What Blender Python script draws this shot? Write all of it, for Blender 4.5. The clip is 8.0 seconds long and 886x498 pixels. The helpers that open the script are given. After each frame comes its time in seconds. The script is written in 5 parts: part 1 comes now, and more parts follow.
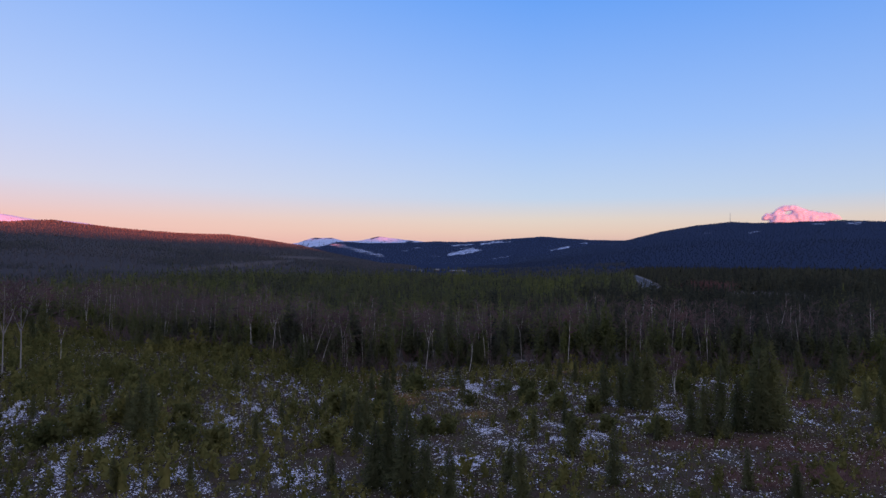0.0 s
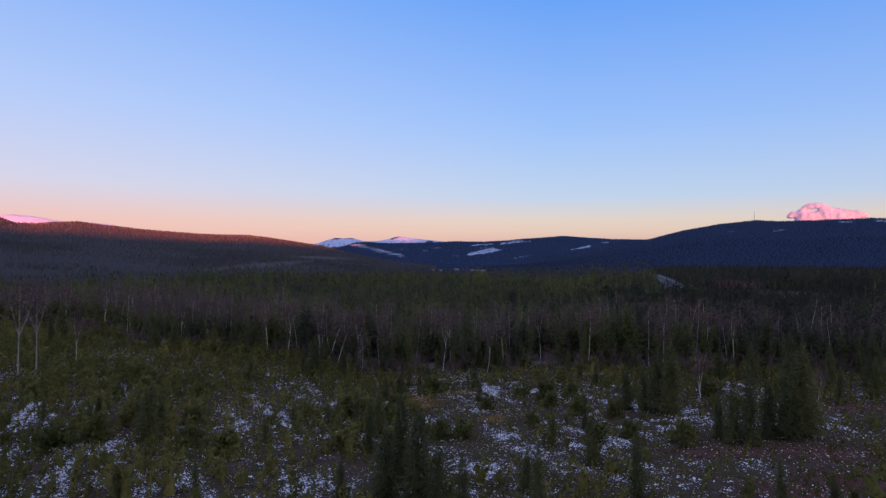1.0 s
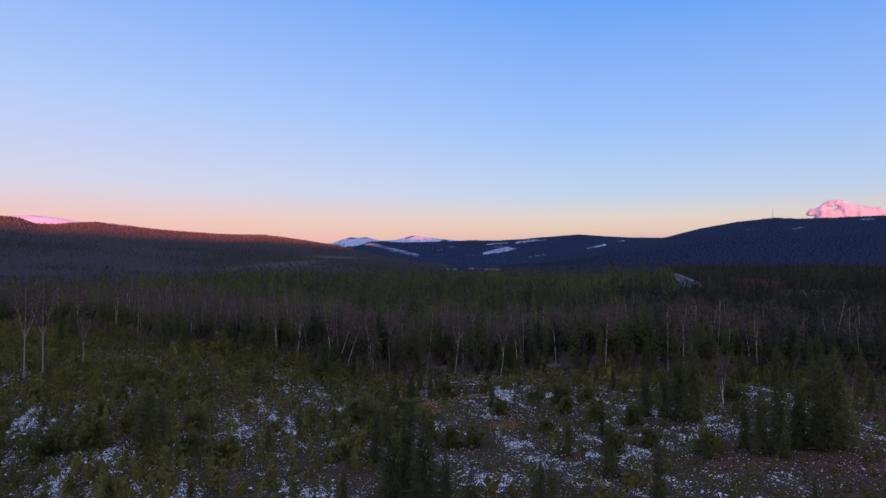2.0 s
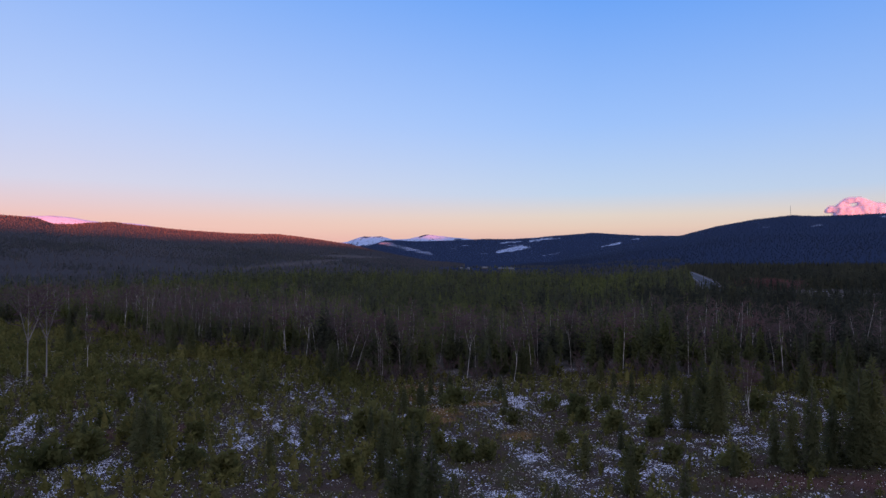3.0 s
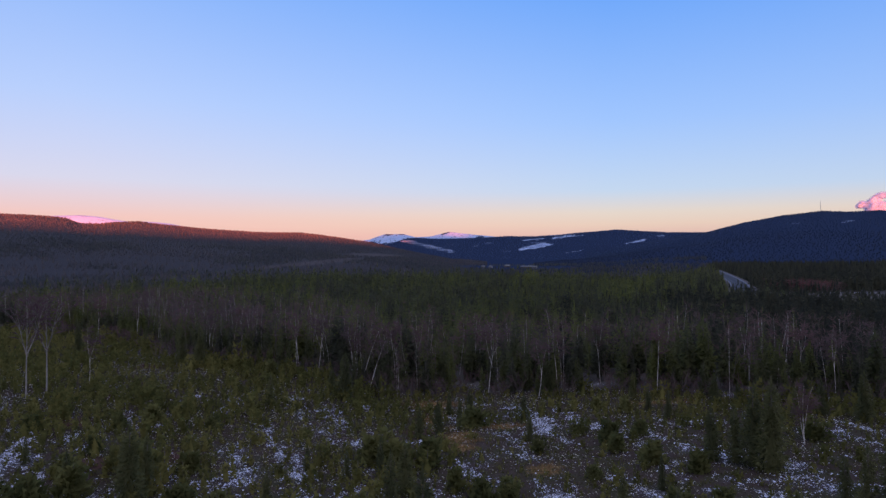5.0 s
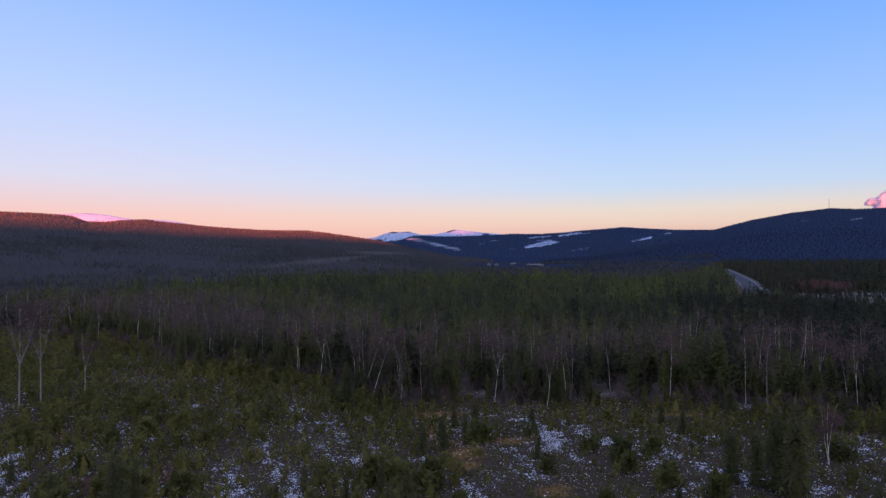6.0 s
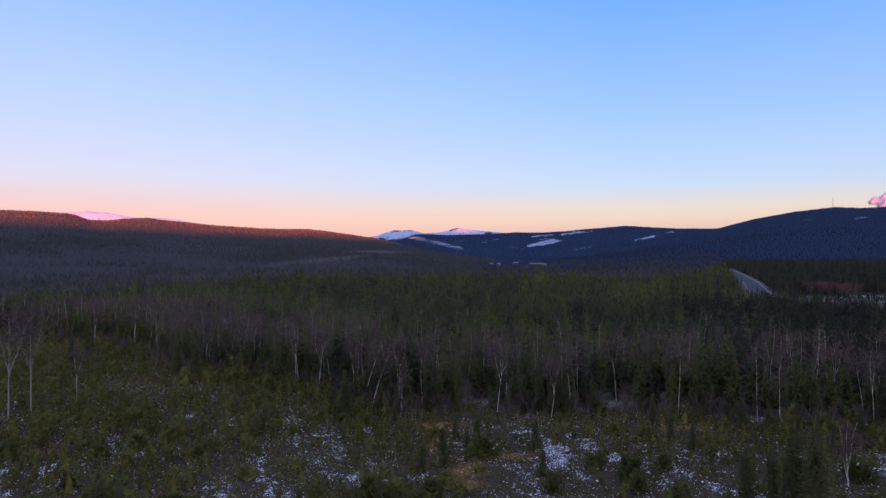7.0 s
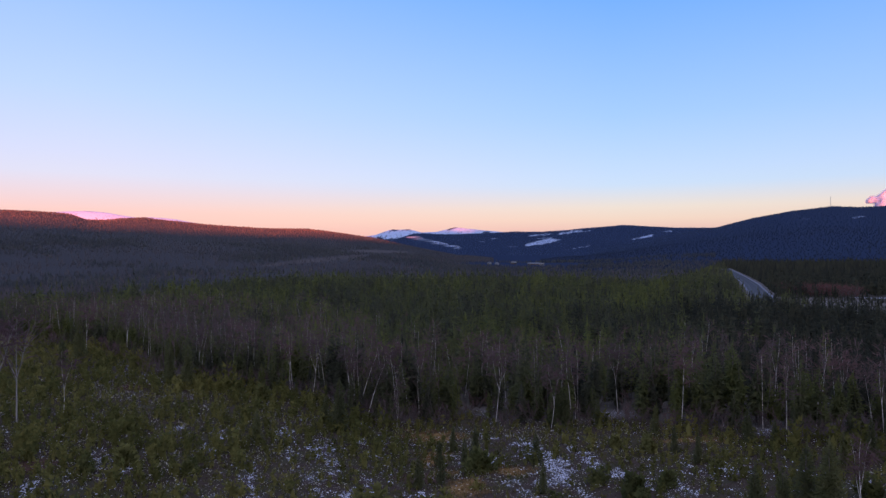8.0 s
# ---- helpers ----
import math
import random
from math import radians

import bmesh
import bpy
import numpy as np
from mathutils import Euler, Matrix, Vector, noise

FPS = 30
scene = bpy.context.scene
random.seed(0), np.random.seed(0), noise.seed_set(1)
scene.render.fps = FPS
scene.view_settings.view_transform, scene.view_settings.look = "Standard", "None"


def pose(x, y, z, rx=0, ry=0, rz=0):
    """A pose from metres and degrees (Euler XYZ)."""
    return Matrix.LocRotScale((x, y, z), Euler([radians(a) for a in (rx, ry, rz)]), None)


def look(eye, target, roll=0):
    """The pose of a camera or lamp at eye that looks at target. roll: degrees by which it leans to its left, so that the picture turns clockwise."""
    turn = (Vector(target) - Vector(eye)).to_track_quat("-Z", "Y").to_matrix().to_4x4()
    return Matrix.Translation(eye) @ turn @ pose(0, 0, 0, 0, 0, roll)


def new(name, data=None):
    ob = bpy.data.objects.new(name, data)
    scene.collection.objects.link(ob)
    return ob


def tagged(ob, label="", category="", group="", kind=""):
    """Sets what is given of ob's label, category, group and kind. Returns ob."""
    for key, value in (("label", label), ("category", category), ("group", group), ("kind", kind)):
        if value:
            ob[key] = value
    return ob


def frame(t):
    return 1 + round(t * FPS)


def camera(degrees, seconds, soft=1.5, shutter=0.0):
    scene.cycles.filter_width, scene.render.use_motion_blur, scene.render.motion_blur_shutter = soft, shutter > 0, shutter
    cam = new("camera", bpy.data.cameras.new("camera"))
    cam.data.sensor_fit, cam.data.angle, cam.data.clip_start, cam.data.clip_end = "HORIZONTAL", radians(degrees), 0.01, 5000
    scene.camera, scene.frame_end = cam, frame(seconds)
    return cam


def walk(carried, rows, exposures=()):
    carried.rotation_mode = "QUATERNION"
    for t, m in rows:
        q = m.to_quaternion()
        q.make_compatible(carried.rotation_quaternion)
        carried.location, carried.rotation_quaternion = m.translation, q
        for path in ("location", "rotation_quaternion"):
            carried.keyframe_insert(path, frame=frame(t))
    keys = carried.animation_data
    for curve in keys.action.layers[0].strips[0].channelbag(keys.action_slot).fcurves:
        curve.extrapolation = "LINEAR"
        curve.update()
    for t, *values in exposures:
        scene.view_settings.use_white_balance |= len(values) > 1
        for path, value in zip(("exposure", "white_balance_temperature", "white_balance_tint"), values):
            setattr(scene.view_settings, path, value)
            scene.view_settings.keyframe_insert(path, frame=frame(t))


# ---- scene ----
cam = camera(68.0, 8.0, 1.4)
PATH = [
    (0, (-0.15, 12.46, 22.165), (-0.486, 14.431, 22.212), 0.45),
    (0.5, (0.0, 13.8, 22.16), (-0.369, 15.765, 22.206), 0.37),
    (1, (0.04, 15.28, 22.13), (-0.356, 17.24, 22.176), 0.28),
    (1.5, (0.05, 16.944, 22.17), (-0.369, 18.899, 22.215), 0.2),
    (3, (-0.393, 22.604, 22.834), (-0.874, 24.545, 22.873), -0.02),
    (3.5, (-0.68, 24.605, 23.247), (-1.18, 26.541, 23.285), -0.05),
    (4, (-1.02, 26.642, 23.69), (-1.536, 28.574, 23.725), -0.1),
    (4.5, (-1.38, 28.596, 24.14), (-1.912, 30.523, 24.173), -0.15),
    (6, (-2.579, 34.2, 26.1), (-3.143, 36.119, 26.123), -0.2),
    (6.5, (-2.99, 35.86, 26.777), (-3.557, 37.778, 26.796), -0.17),
    (7, (-3.33, 37.39, 27.424), (-3.901, 39.307, 27.442), -0.14),
    (7.5, (-3.65, 38.78, 28.05), (-4.219, 40.697, 28.065), -0.14),
    (8, (-3.99, 40.105, 28.641), (-4.555, 42.023, 28.656), -0.18),
]
walk(cam, [(t, look(eye, target, roll)) for t, eye, target, roll in PATH], [(0, -0.18), (3.5, -0.18), (6.5, -0.02), (8, 0.04)])

# Sky colour by the sine of the height over the horizon, north-east and south-west of the view, and the parts' strengths.
SKY_COOL = ((0.0, (0.62, 0.36, 0.46)), (0.034, (0.66, 0.42, 0.47)), (0.05, (0.74, 0.54, 0.52)), (0.068, (0.72, 0.60, 0.60)), (0.10, (0.49, 0.60, 0.86)), (0.20, (0.315, 0.50, 0.97)),
            (0.38, (0.115, 0.34, 0.96)), (0.60, (0.34, 0.44, 0.78)), (1.0, (0.54, 0.58, 0.78)))
SKY_WARM = ((0.0, (0.87, 0.43, 0.47)), (0.06, (0.84, 0.48, 0.53)), (0.11, (0.65, 0.60, 0.82)), (0.22, (0.46, 0.57, 0.95)),
            (0.38, (0.25, 0.44, 0.96)), (0.60, (0.36, 0.46, 0.78)), (1.0, (0.54, 0.58, 0.78)))
SKY_BELT, SKY_NISHITA = 0.95, 0.10
GLOW_COLOUR, GLOW_POWER = (1.0, 0.68, 0.44), 0.45
SNOW_DARK, SNOW_LIGHT = (0.52, 0.57, 0.80), (0.84, 0.88, 1.0)

# ---- light ----
SUN_HEIGHT = 2.0               # degrees over the horizon
SUN_BEARING = 150.0            # behind the camera and to its right
sun = new("sun", bpy.data.lights.new("sun", "SUN"))
sun.data.energy, sun.data.angle, sun.data.color = 32.0, radians(0.6), (1.0, 0.165, 0.075)
sun.matrix_world = look((500, -866, 35), (0, 0, 35 - 1000 * math.tan(radians(SUN_HEIGHT))))

world = bpy.data.worlds.new("evening_sky")
scene.world = world
world.use_nodes = True
tree = world.node_tree
tree.nodes.clear()


def link_nodes(nt, a, out, b, into):
    nt.links.new(a.outputs[out], b.inputs[into])


def ramp_node(nt, stops, mode="LINEAR"):
    n = nt.nodes.new("ShaderNodeValToRGB")
    n.color_ramp.interpolation = mode
    while len(n.color_ramp.elements) < len(stops):
        n.color_ramp.elements.new(0.5)
    for e, (p, c) in zip(n.color_ramp.elements, stops):
        e.position, e.color = p, (*c, 1.0)
    return n


sky = tree.nodes.new("ShaderNodeTexSky")
sky.sky_type, sky.sun_disc = "NISHITA", False
sky.sun_elevation, sky.sun_rotation = radians(SUN_HEIGHT), radians(SUN_BEARING)
sky.altitude, sky.air_density, sky.dust_density, sky.ozone_density = 400, 1.0, 0.4, 2.0
coords = tree.nodes.new("ShaderNodeTexCoord")
axes = tree.nodes.new("ShaderNodeSeparateXYZ")
link_nodes(tree, coords, "Generated", axes, 0)
# The pink belt opposite the sun, paling upwards into clear blue: colour by the sine of the height over the horizon.
cool = ramp_node(tree, SKY_COOL)
warm = ramp_node(tree, SKY_WARM)
link_nodes(tree, axes, "Z", cool, 0)
link_nodes(tree, axes, "Z", warm, 0)
side = tree.nodes.new("ShaderNodeMapRange")
side.inputs["From Min"].default_value, side.inputs["From Max"].default_value = -0.7, -0.03
link_nodes(tree, axes, "X", side, 0)
belt = tree.nodes.new("ShaderNodeMix")
belt.data_type = "RGBA"
link_nodes(tree, side, 0, belt, 0)
tree.links.new(warm.outputs[0], belt.inputs[6])
tree.links.new(cool.outputs[0], belt.inputs[7])
low_sky = tree.nodes.new("ShaderNodeBackground")
low_sky.inputs[1].default_value = SKY_BELT
high_sky = tree.nodes.new("ShaderNodeBackground")
high_sky.inputs[1].default_value = SKY_NISHITA
tree.links.new(belt.outputs[2], low_sky.inputs[0])
link_nodes(tree, sky, 0, high_sky, 0)
# The bright warm sky round the setting sun, behind the camera.
toward = tree.nodes.new("ShaderNodeVectorMath")
toward.operation = "DOT_PRODUCT"
toward.inputs[1].default_value = (0.5, -0.866, 0.06)
link_nodes(tree, coords, "Generated", toward, 0)
spread = tree.nodes.new("ShaderNodeMapRange")
spread.interpolation_type = "SMOOTHSTEP"
spread.inputs["From Min"].default_value, spread.inputs["From Max"].default_value = -0.25, 1.0
tree.links.new(toward.outputs["Value"], spread.inputs[0])
glow = tree.nodes.new("ShaderNodeBackground")
glow.inputs[0].default_value = (*GLOW_COLOUR, 1)
glow_power = tree.nodes.new("ShaderNodeMath")
glow_power.operation = "MULTIPLY"
glow_power.inputs[1].default_value = GLOW_POWER
tree.links.new(spread.outputs[0], glow_power.inputs[0])
tree.links.new(glow_power.outputs[0], glow.inputs[1])
with_glow = tree.nodes.new("ShaderNodeAddShader")
both = tree.nodes.new("ShaderNodeAddShader")
tree.links.new(low_sky.outputs[0], both.inputs[0])
tree.links.new(high_sky.outputs[0], both.inputs[1])
world_out = tree.nodes.new("ShaderNodeOutputWorld")
tree.links.new(both.outputs[0], with_glow.inputs[0])
tree.links.new(glow.outputs[0], with_glow.inputs[1])
tree.links.new(with_glow.outputs[0], world_out.inputs[0])


# ---- materials ----
def material(name, rough_value=0.85, metal=0.0, gloss=0.25):
    m = bpy.data.materials.new(name)
    m.use_nodes = True
    b = m.node_tree.nodes["Principled BSDF"]
    b.inputs["Roughness"].default_value, b.inputs["Metallic"].default_value = rough_value, metal
    b.inputs["Specular IOR Level"].default_value = gloss
    return m, m.node_tree, b


def noise_node(nt, scale, detail=4, roughness=0.6, vector=None):
    n = nt.nodes.new("ShaderNodeTexNoise")
    n.inputs["Scale"].default_value, n.inputs["Detail"].default_value, n.inputs["Roughness"].default_value = scale, detail, roughness
    if vector:
        nt.links.new(vector, n.inputs["Vector"])
    return n


def math_node(nt, op, a, b):
    n = nt.nodes.new("ShaderNodeMath")
    n.operation = op
    for k, v in enumerate((a, b)):
        if isinstance(v, (int, float)):
            n.inputs[k].default_value = v
        else:
            nt.links.new(v, n.inputs[k])
    return n.outputs[0]


def mix_node(nt, factor, a, b):
    n = nt.nodes.new("ShaderNodeMix")
    n.data_type = "RGBA"
    for k, v in ((0, factor), (6, a), (7, b)):
        if isinstance(v, tuple):
            n.inputs[k].default_value = (*v, 1.0)
        elif isinstance(v, (int, float)):
            n.inputs[k].default_value = v
        else:
            nt.links.new(v, n.inputs[k])
    return n.outputs[2]


def band(nt, value, low, high):
    n = nt.nodes.new("ShaderNodeMapRange")
    n.interpolation_type = "SMOOTHSTEP"
    n.inputs["From Min"].default_value, n.inputs["From Max"].default_value = low, high
    nt.links.new(value, n.inputs[0])
    return n.outputs[0]


def attribute(nt, name):
    n = nt.nodes.new("ShaderNodeAttribute")
    n.attribute_name = name
    return n.outputs["Fac"]


def ground_material():
    m, nt, b = material("heath_and_snow", 1.0, 0.0, 0.0)
    at = nt.nodes.new("ShaderNodeTexCoord").outputs["Object"]
    wide, mid, fine = (noise_node(nt, s, d, 0.6, at).outputs[0] for s, d in ((0.05, 3), (0.45, 4), (3.6, 3)))
    grain = noise_node(nt, 6.5, 2, 0.6, at).outputs[0]
    heath = mix_node(nt, band(nt, mid, 0.4, 0.62), (0.058, 0.043, 0.037), (0.050, 0.049, 0.028))
    heath = mix_node(nt, band(nt, fine, 0.45, 0.75), heath, (0.085, 0.066, 0.056))
    heath = mix_node(nt, band(nt, math_node(nt, "ADD", math_node(nt, "MULTIPLY", attribute(nt, "rust"), 0.6), math_node(nt, "ADD", math_node(nt, "MULTIPLY", mid, 0.6), math_node(nt, "MULTIPLY", fine, 0.5))), 0.72, 1.15), heath, mix_node(nt, fine, (0.070, 0.038, 0.037), (0.118, 0.068, 0.058)))
    litter = mix_node(nt, fine, (0.10, 0.090, 0.084), (0.19, 0.176, 0.175))
    # Distant wood floor in grey-blue: valley haze put into the soil colour.
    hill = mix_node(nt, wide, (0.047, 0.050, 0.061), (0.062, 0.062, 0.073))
    # Bluer soil where the mask is set: far slopes' haze put into colour.
    hill = mix_node(nt, attribute(nt, "haze_tint"), hill, mix_node(nt, wide, (0.021, 0.033, 0.072), (0.029, 0.044, 0.090)))
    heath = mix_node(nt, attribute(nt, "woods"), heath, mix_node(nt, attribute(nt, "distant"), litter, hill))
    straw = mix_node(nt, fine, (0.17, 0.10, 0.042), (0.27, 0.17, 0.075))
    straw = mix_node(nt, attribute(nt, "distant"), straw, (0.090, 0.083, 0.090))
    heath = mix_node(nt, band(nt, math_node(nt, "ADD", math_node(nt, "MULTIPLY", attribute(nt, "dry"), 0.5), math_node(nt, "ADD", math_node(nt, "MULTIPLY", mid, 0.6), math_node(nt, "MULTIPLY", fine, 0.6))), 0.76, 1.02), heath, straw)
    crust = band(nt, math_node(nt, "ADD", attribute(nt, "snow"), math_node(nt, "MULTIPLY", fine, 0.5)), 0.15, 0.8)
    heath = mix_node(nt, math_node(nt, "MULTIPLY", math_node(nt, "MULTIPLY", crust, 0.22), math_node(nt, "SUBTRACT", 1.0, attribute(nt, "distant"))), heath, (0.17, 0.18, 0.29))
    speck = math_node(nt, "ADD", math_node(nt, "MULTIPLY", fine, 0.9), math_node(nt, "MULTIPLY", grain, 1.1))
    speck = math_node(nt, "ADD", speck, math_node(nt, "MULTIPLY", attribute(nt, "snow"), 0.44))
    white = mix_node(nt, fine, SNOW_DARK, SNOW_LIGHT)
    # Snow turns darker and bluer with distance: the fells' shade put into its colour.
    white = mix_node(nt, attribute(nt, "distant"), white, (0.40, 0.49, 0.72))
    drift = math_node(nt, "ADD", attribute(nt, "snow"), math_node(nt, "MULTIPLY", noise_node(nt, 0.05, 5, 0.75, at).outputs[0], 4.5))
    far_cover = band(nt, drift, 3.15, 3.5)
    cover = nt.nodes.new("ShaderNodeMix")
    nt.links.new(attribute(nt, "distant"), cover.inputs[0])
    nt.links.new(band(nt, speck, 1.31, 1.35), cover.inputs[2])
    nt.links.new(far_cover, cover.inputs[3])
    cover = cover.outputs[0]
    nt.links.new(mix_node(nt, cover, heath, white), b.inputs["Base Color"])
    bump = nt.nodes.new("ShaderNodeBump")
    bump.inputs["Strength"].default_value, bump.inputs["Distance"].default_value = 0.6, 0.25
    nt.links.new(fine, bump.inputs["Height"])
    nt.links.new(bump.outputs[0], b.inputs["Normal"])
    return m


def leaf_material(name, a, b, c, drift_scale=0.035):
    """Foliage or twigs: the colour drifts from clump to clump, from tree to tree, and over the land."""
    m, nt, shader = material(name, 1.0, 0.0, 0.0)
    at = nt.nodes.new("ShaderNodeNewGeometry")
    own = nt.nodes.new("ShaderNodeObjectInfo").outputs["Random"]
    wide = noise_node(nt, drift_scale, 3, 0.6, at.outputs["Position"]).outputs[0]
    close = noise_node(nt, 0.9, 3, 0.6, at.outputs["Position"]).outputs[0]
    tree_tone = math_node(nt, "FRACT", math_node(nt, "ADD", own, attribute(nt, "tone")), 0.0)
    shade = mix_node(nt, math_node(nt, "ADD", math_node(nt, "MULTIPLY", tree_tone, 0.6), math_node(nt, "MULTIPLY", at.outputs["Random Per Island"], 0.4)), a, b)
    drift = math_node(nt, "ADD", math_node(nt, "MULTIPLY", wide, 0.85), math_node(nt, "MULTIPLY", tree_tone, 0.18))
    shade = mix_node(nt, band(nt, math_node(nt, "ADD", drift, math_node(nt, "MULTIPLY", close, 0.2)), 0.50, 0.80), shade, c)
    nt.links.new(shade, shader.inputs["Base Color"])
    # needles and twigs let some light through
    thin = nt.nodes.new("ShaderNodeBsdfTranslucent")
    nt.links.new(shade, thin.inputs[0])
    body = nt.nodes.new("ShaderNodeMixShader")
    body.inputs[0].default_value = 0.5
    nt.links.new(shader.outputs[0], body.inputs[1])
    nt.links.new(thin.outputs[0], body.inputs[2])
    nt.links.new(body.outputs[0], nt.nodes["Material Output"].inputs[0])
    return m


def bark_material(name, pale, dark, scale, low, high):
    m, nt, shader = material(name, 0.7)
    at = nt.nodes.new("ShaderNodeTexCoord").outputs["Object"]
    stretch = nt.nodes.new("ShaderNodeMapping")
    stretch.inputs["Scale"].default_value = (1, 1, 3)
    nt.links.new(at, stretch.inputs["Vector"])
    fleck = noise_node(nt, scale, 4, 0.65, stretch.outputs[0]).outputs[0]
    nt.links.new(mix_node(nt, band(nt, fleck, low, high), pale, dark), shader.inputs["Base Color"])
    bump = nt.nodes.new("ShaderNodeBump")
    bump.inputs["Strength"].default_value, bump.inputs["Distance"].default_value = 0.4, 0.02
    nt.links.new(fleck, bump.inputs["Height"])
    nt.links.new(bump.outputs[0], shader.inputs["Normal"])
    return m


def plain_material(name, a, b, scale, rough_value=0.8, metal=0.0, gloss=0.25):
    m, nt, shader = material(name, rough_value, metal, gloss)
    at = nt.nodes.new("ShaderNodeTexCoord").outputs["Object"]
    nt.links.new(mix_node(nt, noise_node(nt, scale, 5, 0.65, at).outputs[0], a, b), shader.inputs["Base Color"])
    return m


def mist_material(name, thick, colour, scale, low, high):
    m = bpy.data.materials.new(name)
    m.use_nodes = True
    nt = m.node_tree
    nt.nodes.clear()
    at = nt.nodes.new("ShaderNodeTexCoord").outputs["Object"]
    wisp = noise_node(nt, scale, 4, 0.6, at).outputs[0]
    clear, veil, out = nt.nodes.new("ShaderNodeBsdfTransparent"), nt.nodes.new("ShaderNodeBsdfDiffuse"), nt.nodes.new("ShaderNodeOutputMaterial")
    veil.inputs[0].default_value = (*colour, 1)
    through_veil = nt.nodes.new("ShaderNodeBsdfTranslucent")
    through_veil.inputs[0].default_value = (*colour, 1)
    body = nt.nodes.new("ShaderNodeMixShader")
    nt.links.new(veil.outputs[0], body.inputs[1])
    nt.links.new(through_veil.outputs[0], body.inputs[2])
    mix = nt.nodes.new("ShaderNodeMixShader")
    nt.links.new(math_node(nt, "MULTIPLY", band(nt, wisp, low, high), thick), mix.inputs[0])
    nt.links.new(clear.outputs[0], mix.inputs[1])
    nt.links.new(body.outputs[0], mix.inputs[2])
    nt.links.new(mix.outputs[0], out.inputs[0])
    return m


GROUND = ground_material()
NEEDLES = leaf_material("spruce_needles", (0.085, 0.088, 0.069), (0.121, 0.127, 0.077), (0.174, 0.188, 0.065))
# Darker copy of the spruce needles, with the eastern wood's shade in its colour.
SHADED_NEEDLES = leaf_material("shaded_spruce_needles", (0.051, 0.054, 0.046), (0.072, 0.075, 0.056), (0.094, 0.094, 0.063))
CLEARING_NEEDLES = leaf_material("young_spruce_needles", (0.096, 0.104, 0.056), (0.138, 0.146, 0.070), (0.176, 0.174, 0.076))
BUSH_NEEDLES = leaf_material("bush_needles", (0.098, 0.106, 0.044), (0.150, 0.158, 0.060), (0.205, 0.196, 0.072))
YOUNG_NEEDLES = leaf_material("sapling_needles", (0.110, 0.110, 0.038), (0.172, 0.168, 0.054), (0.240, 0.216, 0.072))
# Hill and valley growth, its colours shifted towards blue to stand for haze.
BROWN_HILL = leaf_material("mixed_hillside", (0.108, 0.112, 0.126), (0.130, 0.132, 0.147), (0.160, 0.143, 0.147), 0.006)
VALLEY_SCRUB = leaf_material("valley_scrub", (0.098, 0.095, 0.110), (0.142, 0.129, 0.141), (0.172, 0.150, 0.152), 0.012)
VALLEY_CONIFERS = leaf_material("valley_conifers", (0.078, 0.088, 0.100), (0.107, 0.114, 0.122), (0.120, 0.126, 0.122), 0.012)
# Distance haze put into the needle colour as blue, weaker on the nearer foot.
HAZE_HILL = leaf_material("haze_blue_spruces", (0.060, 0.089, 0.162), (0.070, 0.102, 0.180), (0.080, 0.112, 0.184), 0.005)
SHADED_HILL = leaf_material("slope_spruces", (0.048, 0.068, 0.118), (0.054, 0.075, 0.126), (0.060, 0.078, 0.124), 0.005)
FAR_HILL = leaf_material("far_haze_forest", (0.073, 0.114, 0.225), (0.092, 0.141, 0.266), (0.114, 0.163, 0.289), 0.004)
TWIGS = leaf_material("bare_twigs", (0.116, 0.083, 0.084), (0.172, 0.121, 0.120), (0.178, 0.108, 0.105))
PURPLE_TWIGS = leaf_material("purple_twigs", (0.120, 0.078, 0.086), (0.170, 0.110, 0.118), (0.150, 0.094, 0.098))
RED_TWIGS = leaf_material("red_twigs", (0.145, 0.066, 0.064), (0.205, 0.098, 0.088), (0.17, 0.084, 0.08))
BIRCH_BARK = bark_material("birch_bark", (0.62, 0.57, 0.53), (0.10, 0.088, 0.076), 2.2, 0.46, 0.62)
OLD_BARK = bark_material("old_birch_bark", (0.27, 0.245, 0.225), (0.095, 0.083, 0.076), 2.2, 0.48, 0.70)
GREY_BARK = bark_material("grey_bark", (0.16, 0.135, 0.12), (0.068, 0.058, 0.052), 5, 0.4, 0.6)
HEATHER = leaf_material("heather", (0.086, 0.050, 0.052), (0.138, 0.085, 0.084), (0.142, 0.090, 0.080))
RUSTY_HEATHER = leaf_material("rusty_heather", (0.085, 0.042, 0.042), (0.140, 0.074, 0.064), (0.130, 0.072, 0.066))
GRASS = leaf_material("withered_grass", (0.21, 0.125, 0.055), (0.31, 0.20, 0.095), (0.27, 0.175, 0.09))
FROSTED = leaf_material("frosted_tips", (0.55, 0.53, 0.46), (0.86, 0.84, 0.82), (0.68, 0.66, 0.54))
BILBERRY = leaf_material("dwarf_shrub", (0.070, 0.074, 0.026), (0.125, 0.122, 0.042), (0.160, 0.140, 0.055))
SNOW = plain_material("old_snow", SNOW_DARK, SNOW_LIGHT, 1.2, 1.0, 0.0, 0.0)


# ---- the lie of the land ----
CENTRE = (-2.0, 26.0)          # the middle of the valley sheet
LIGHT_WAY = (-0.5, 0.866)      # the way the low sun's light runs over the land


def smooth(a, b, v):
    u = np.clip((np.asarray(v, float) - a) / (b - a), 0, 1)
    return u * u * (3 - 2 * u)


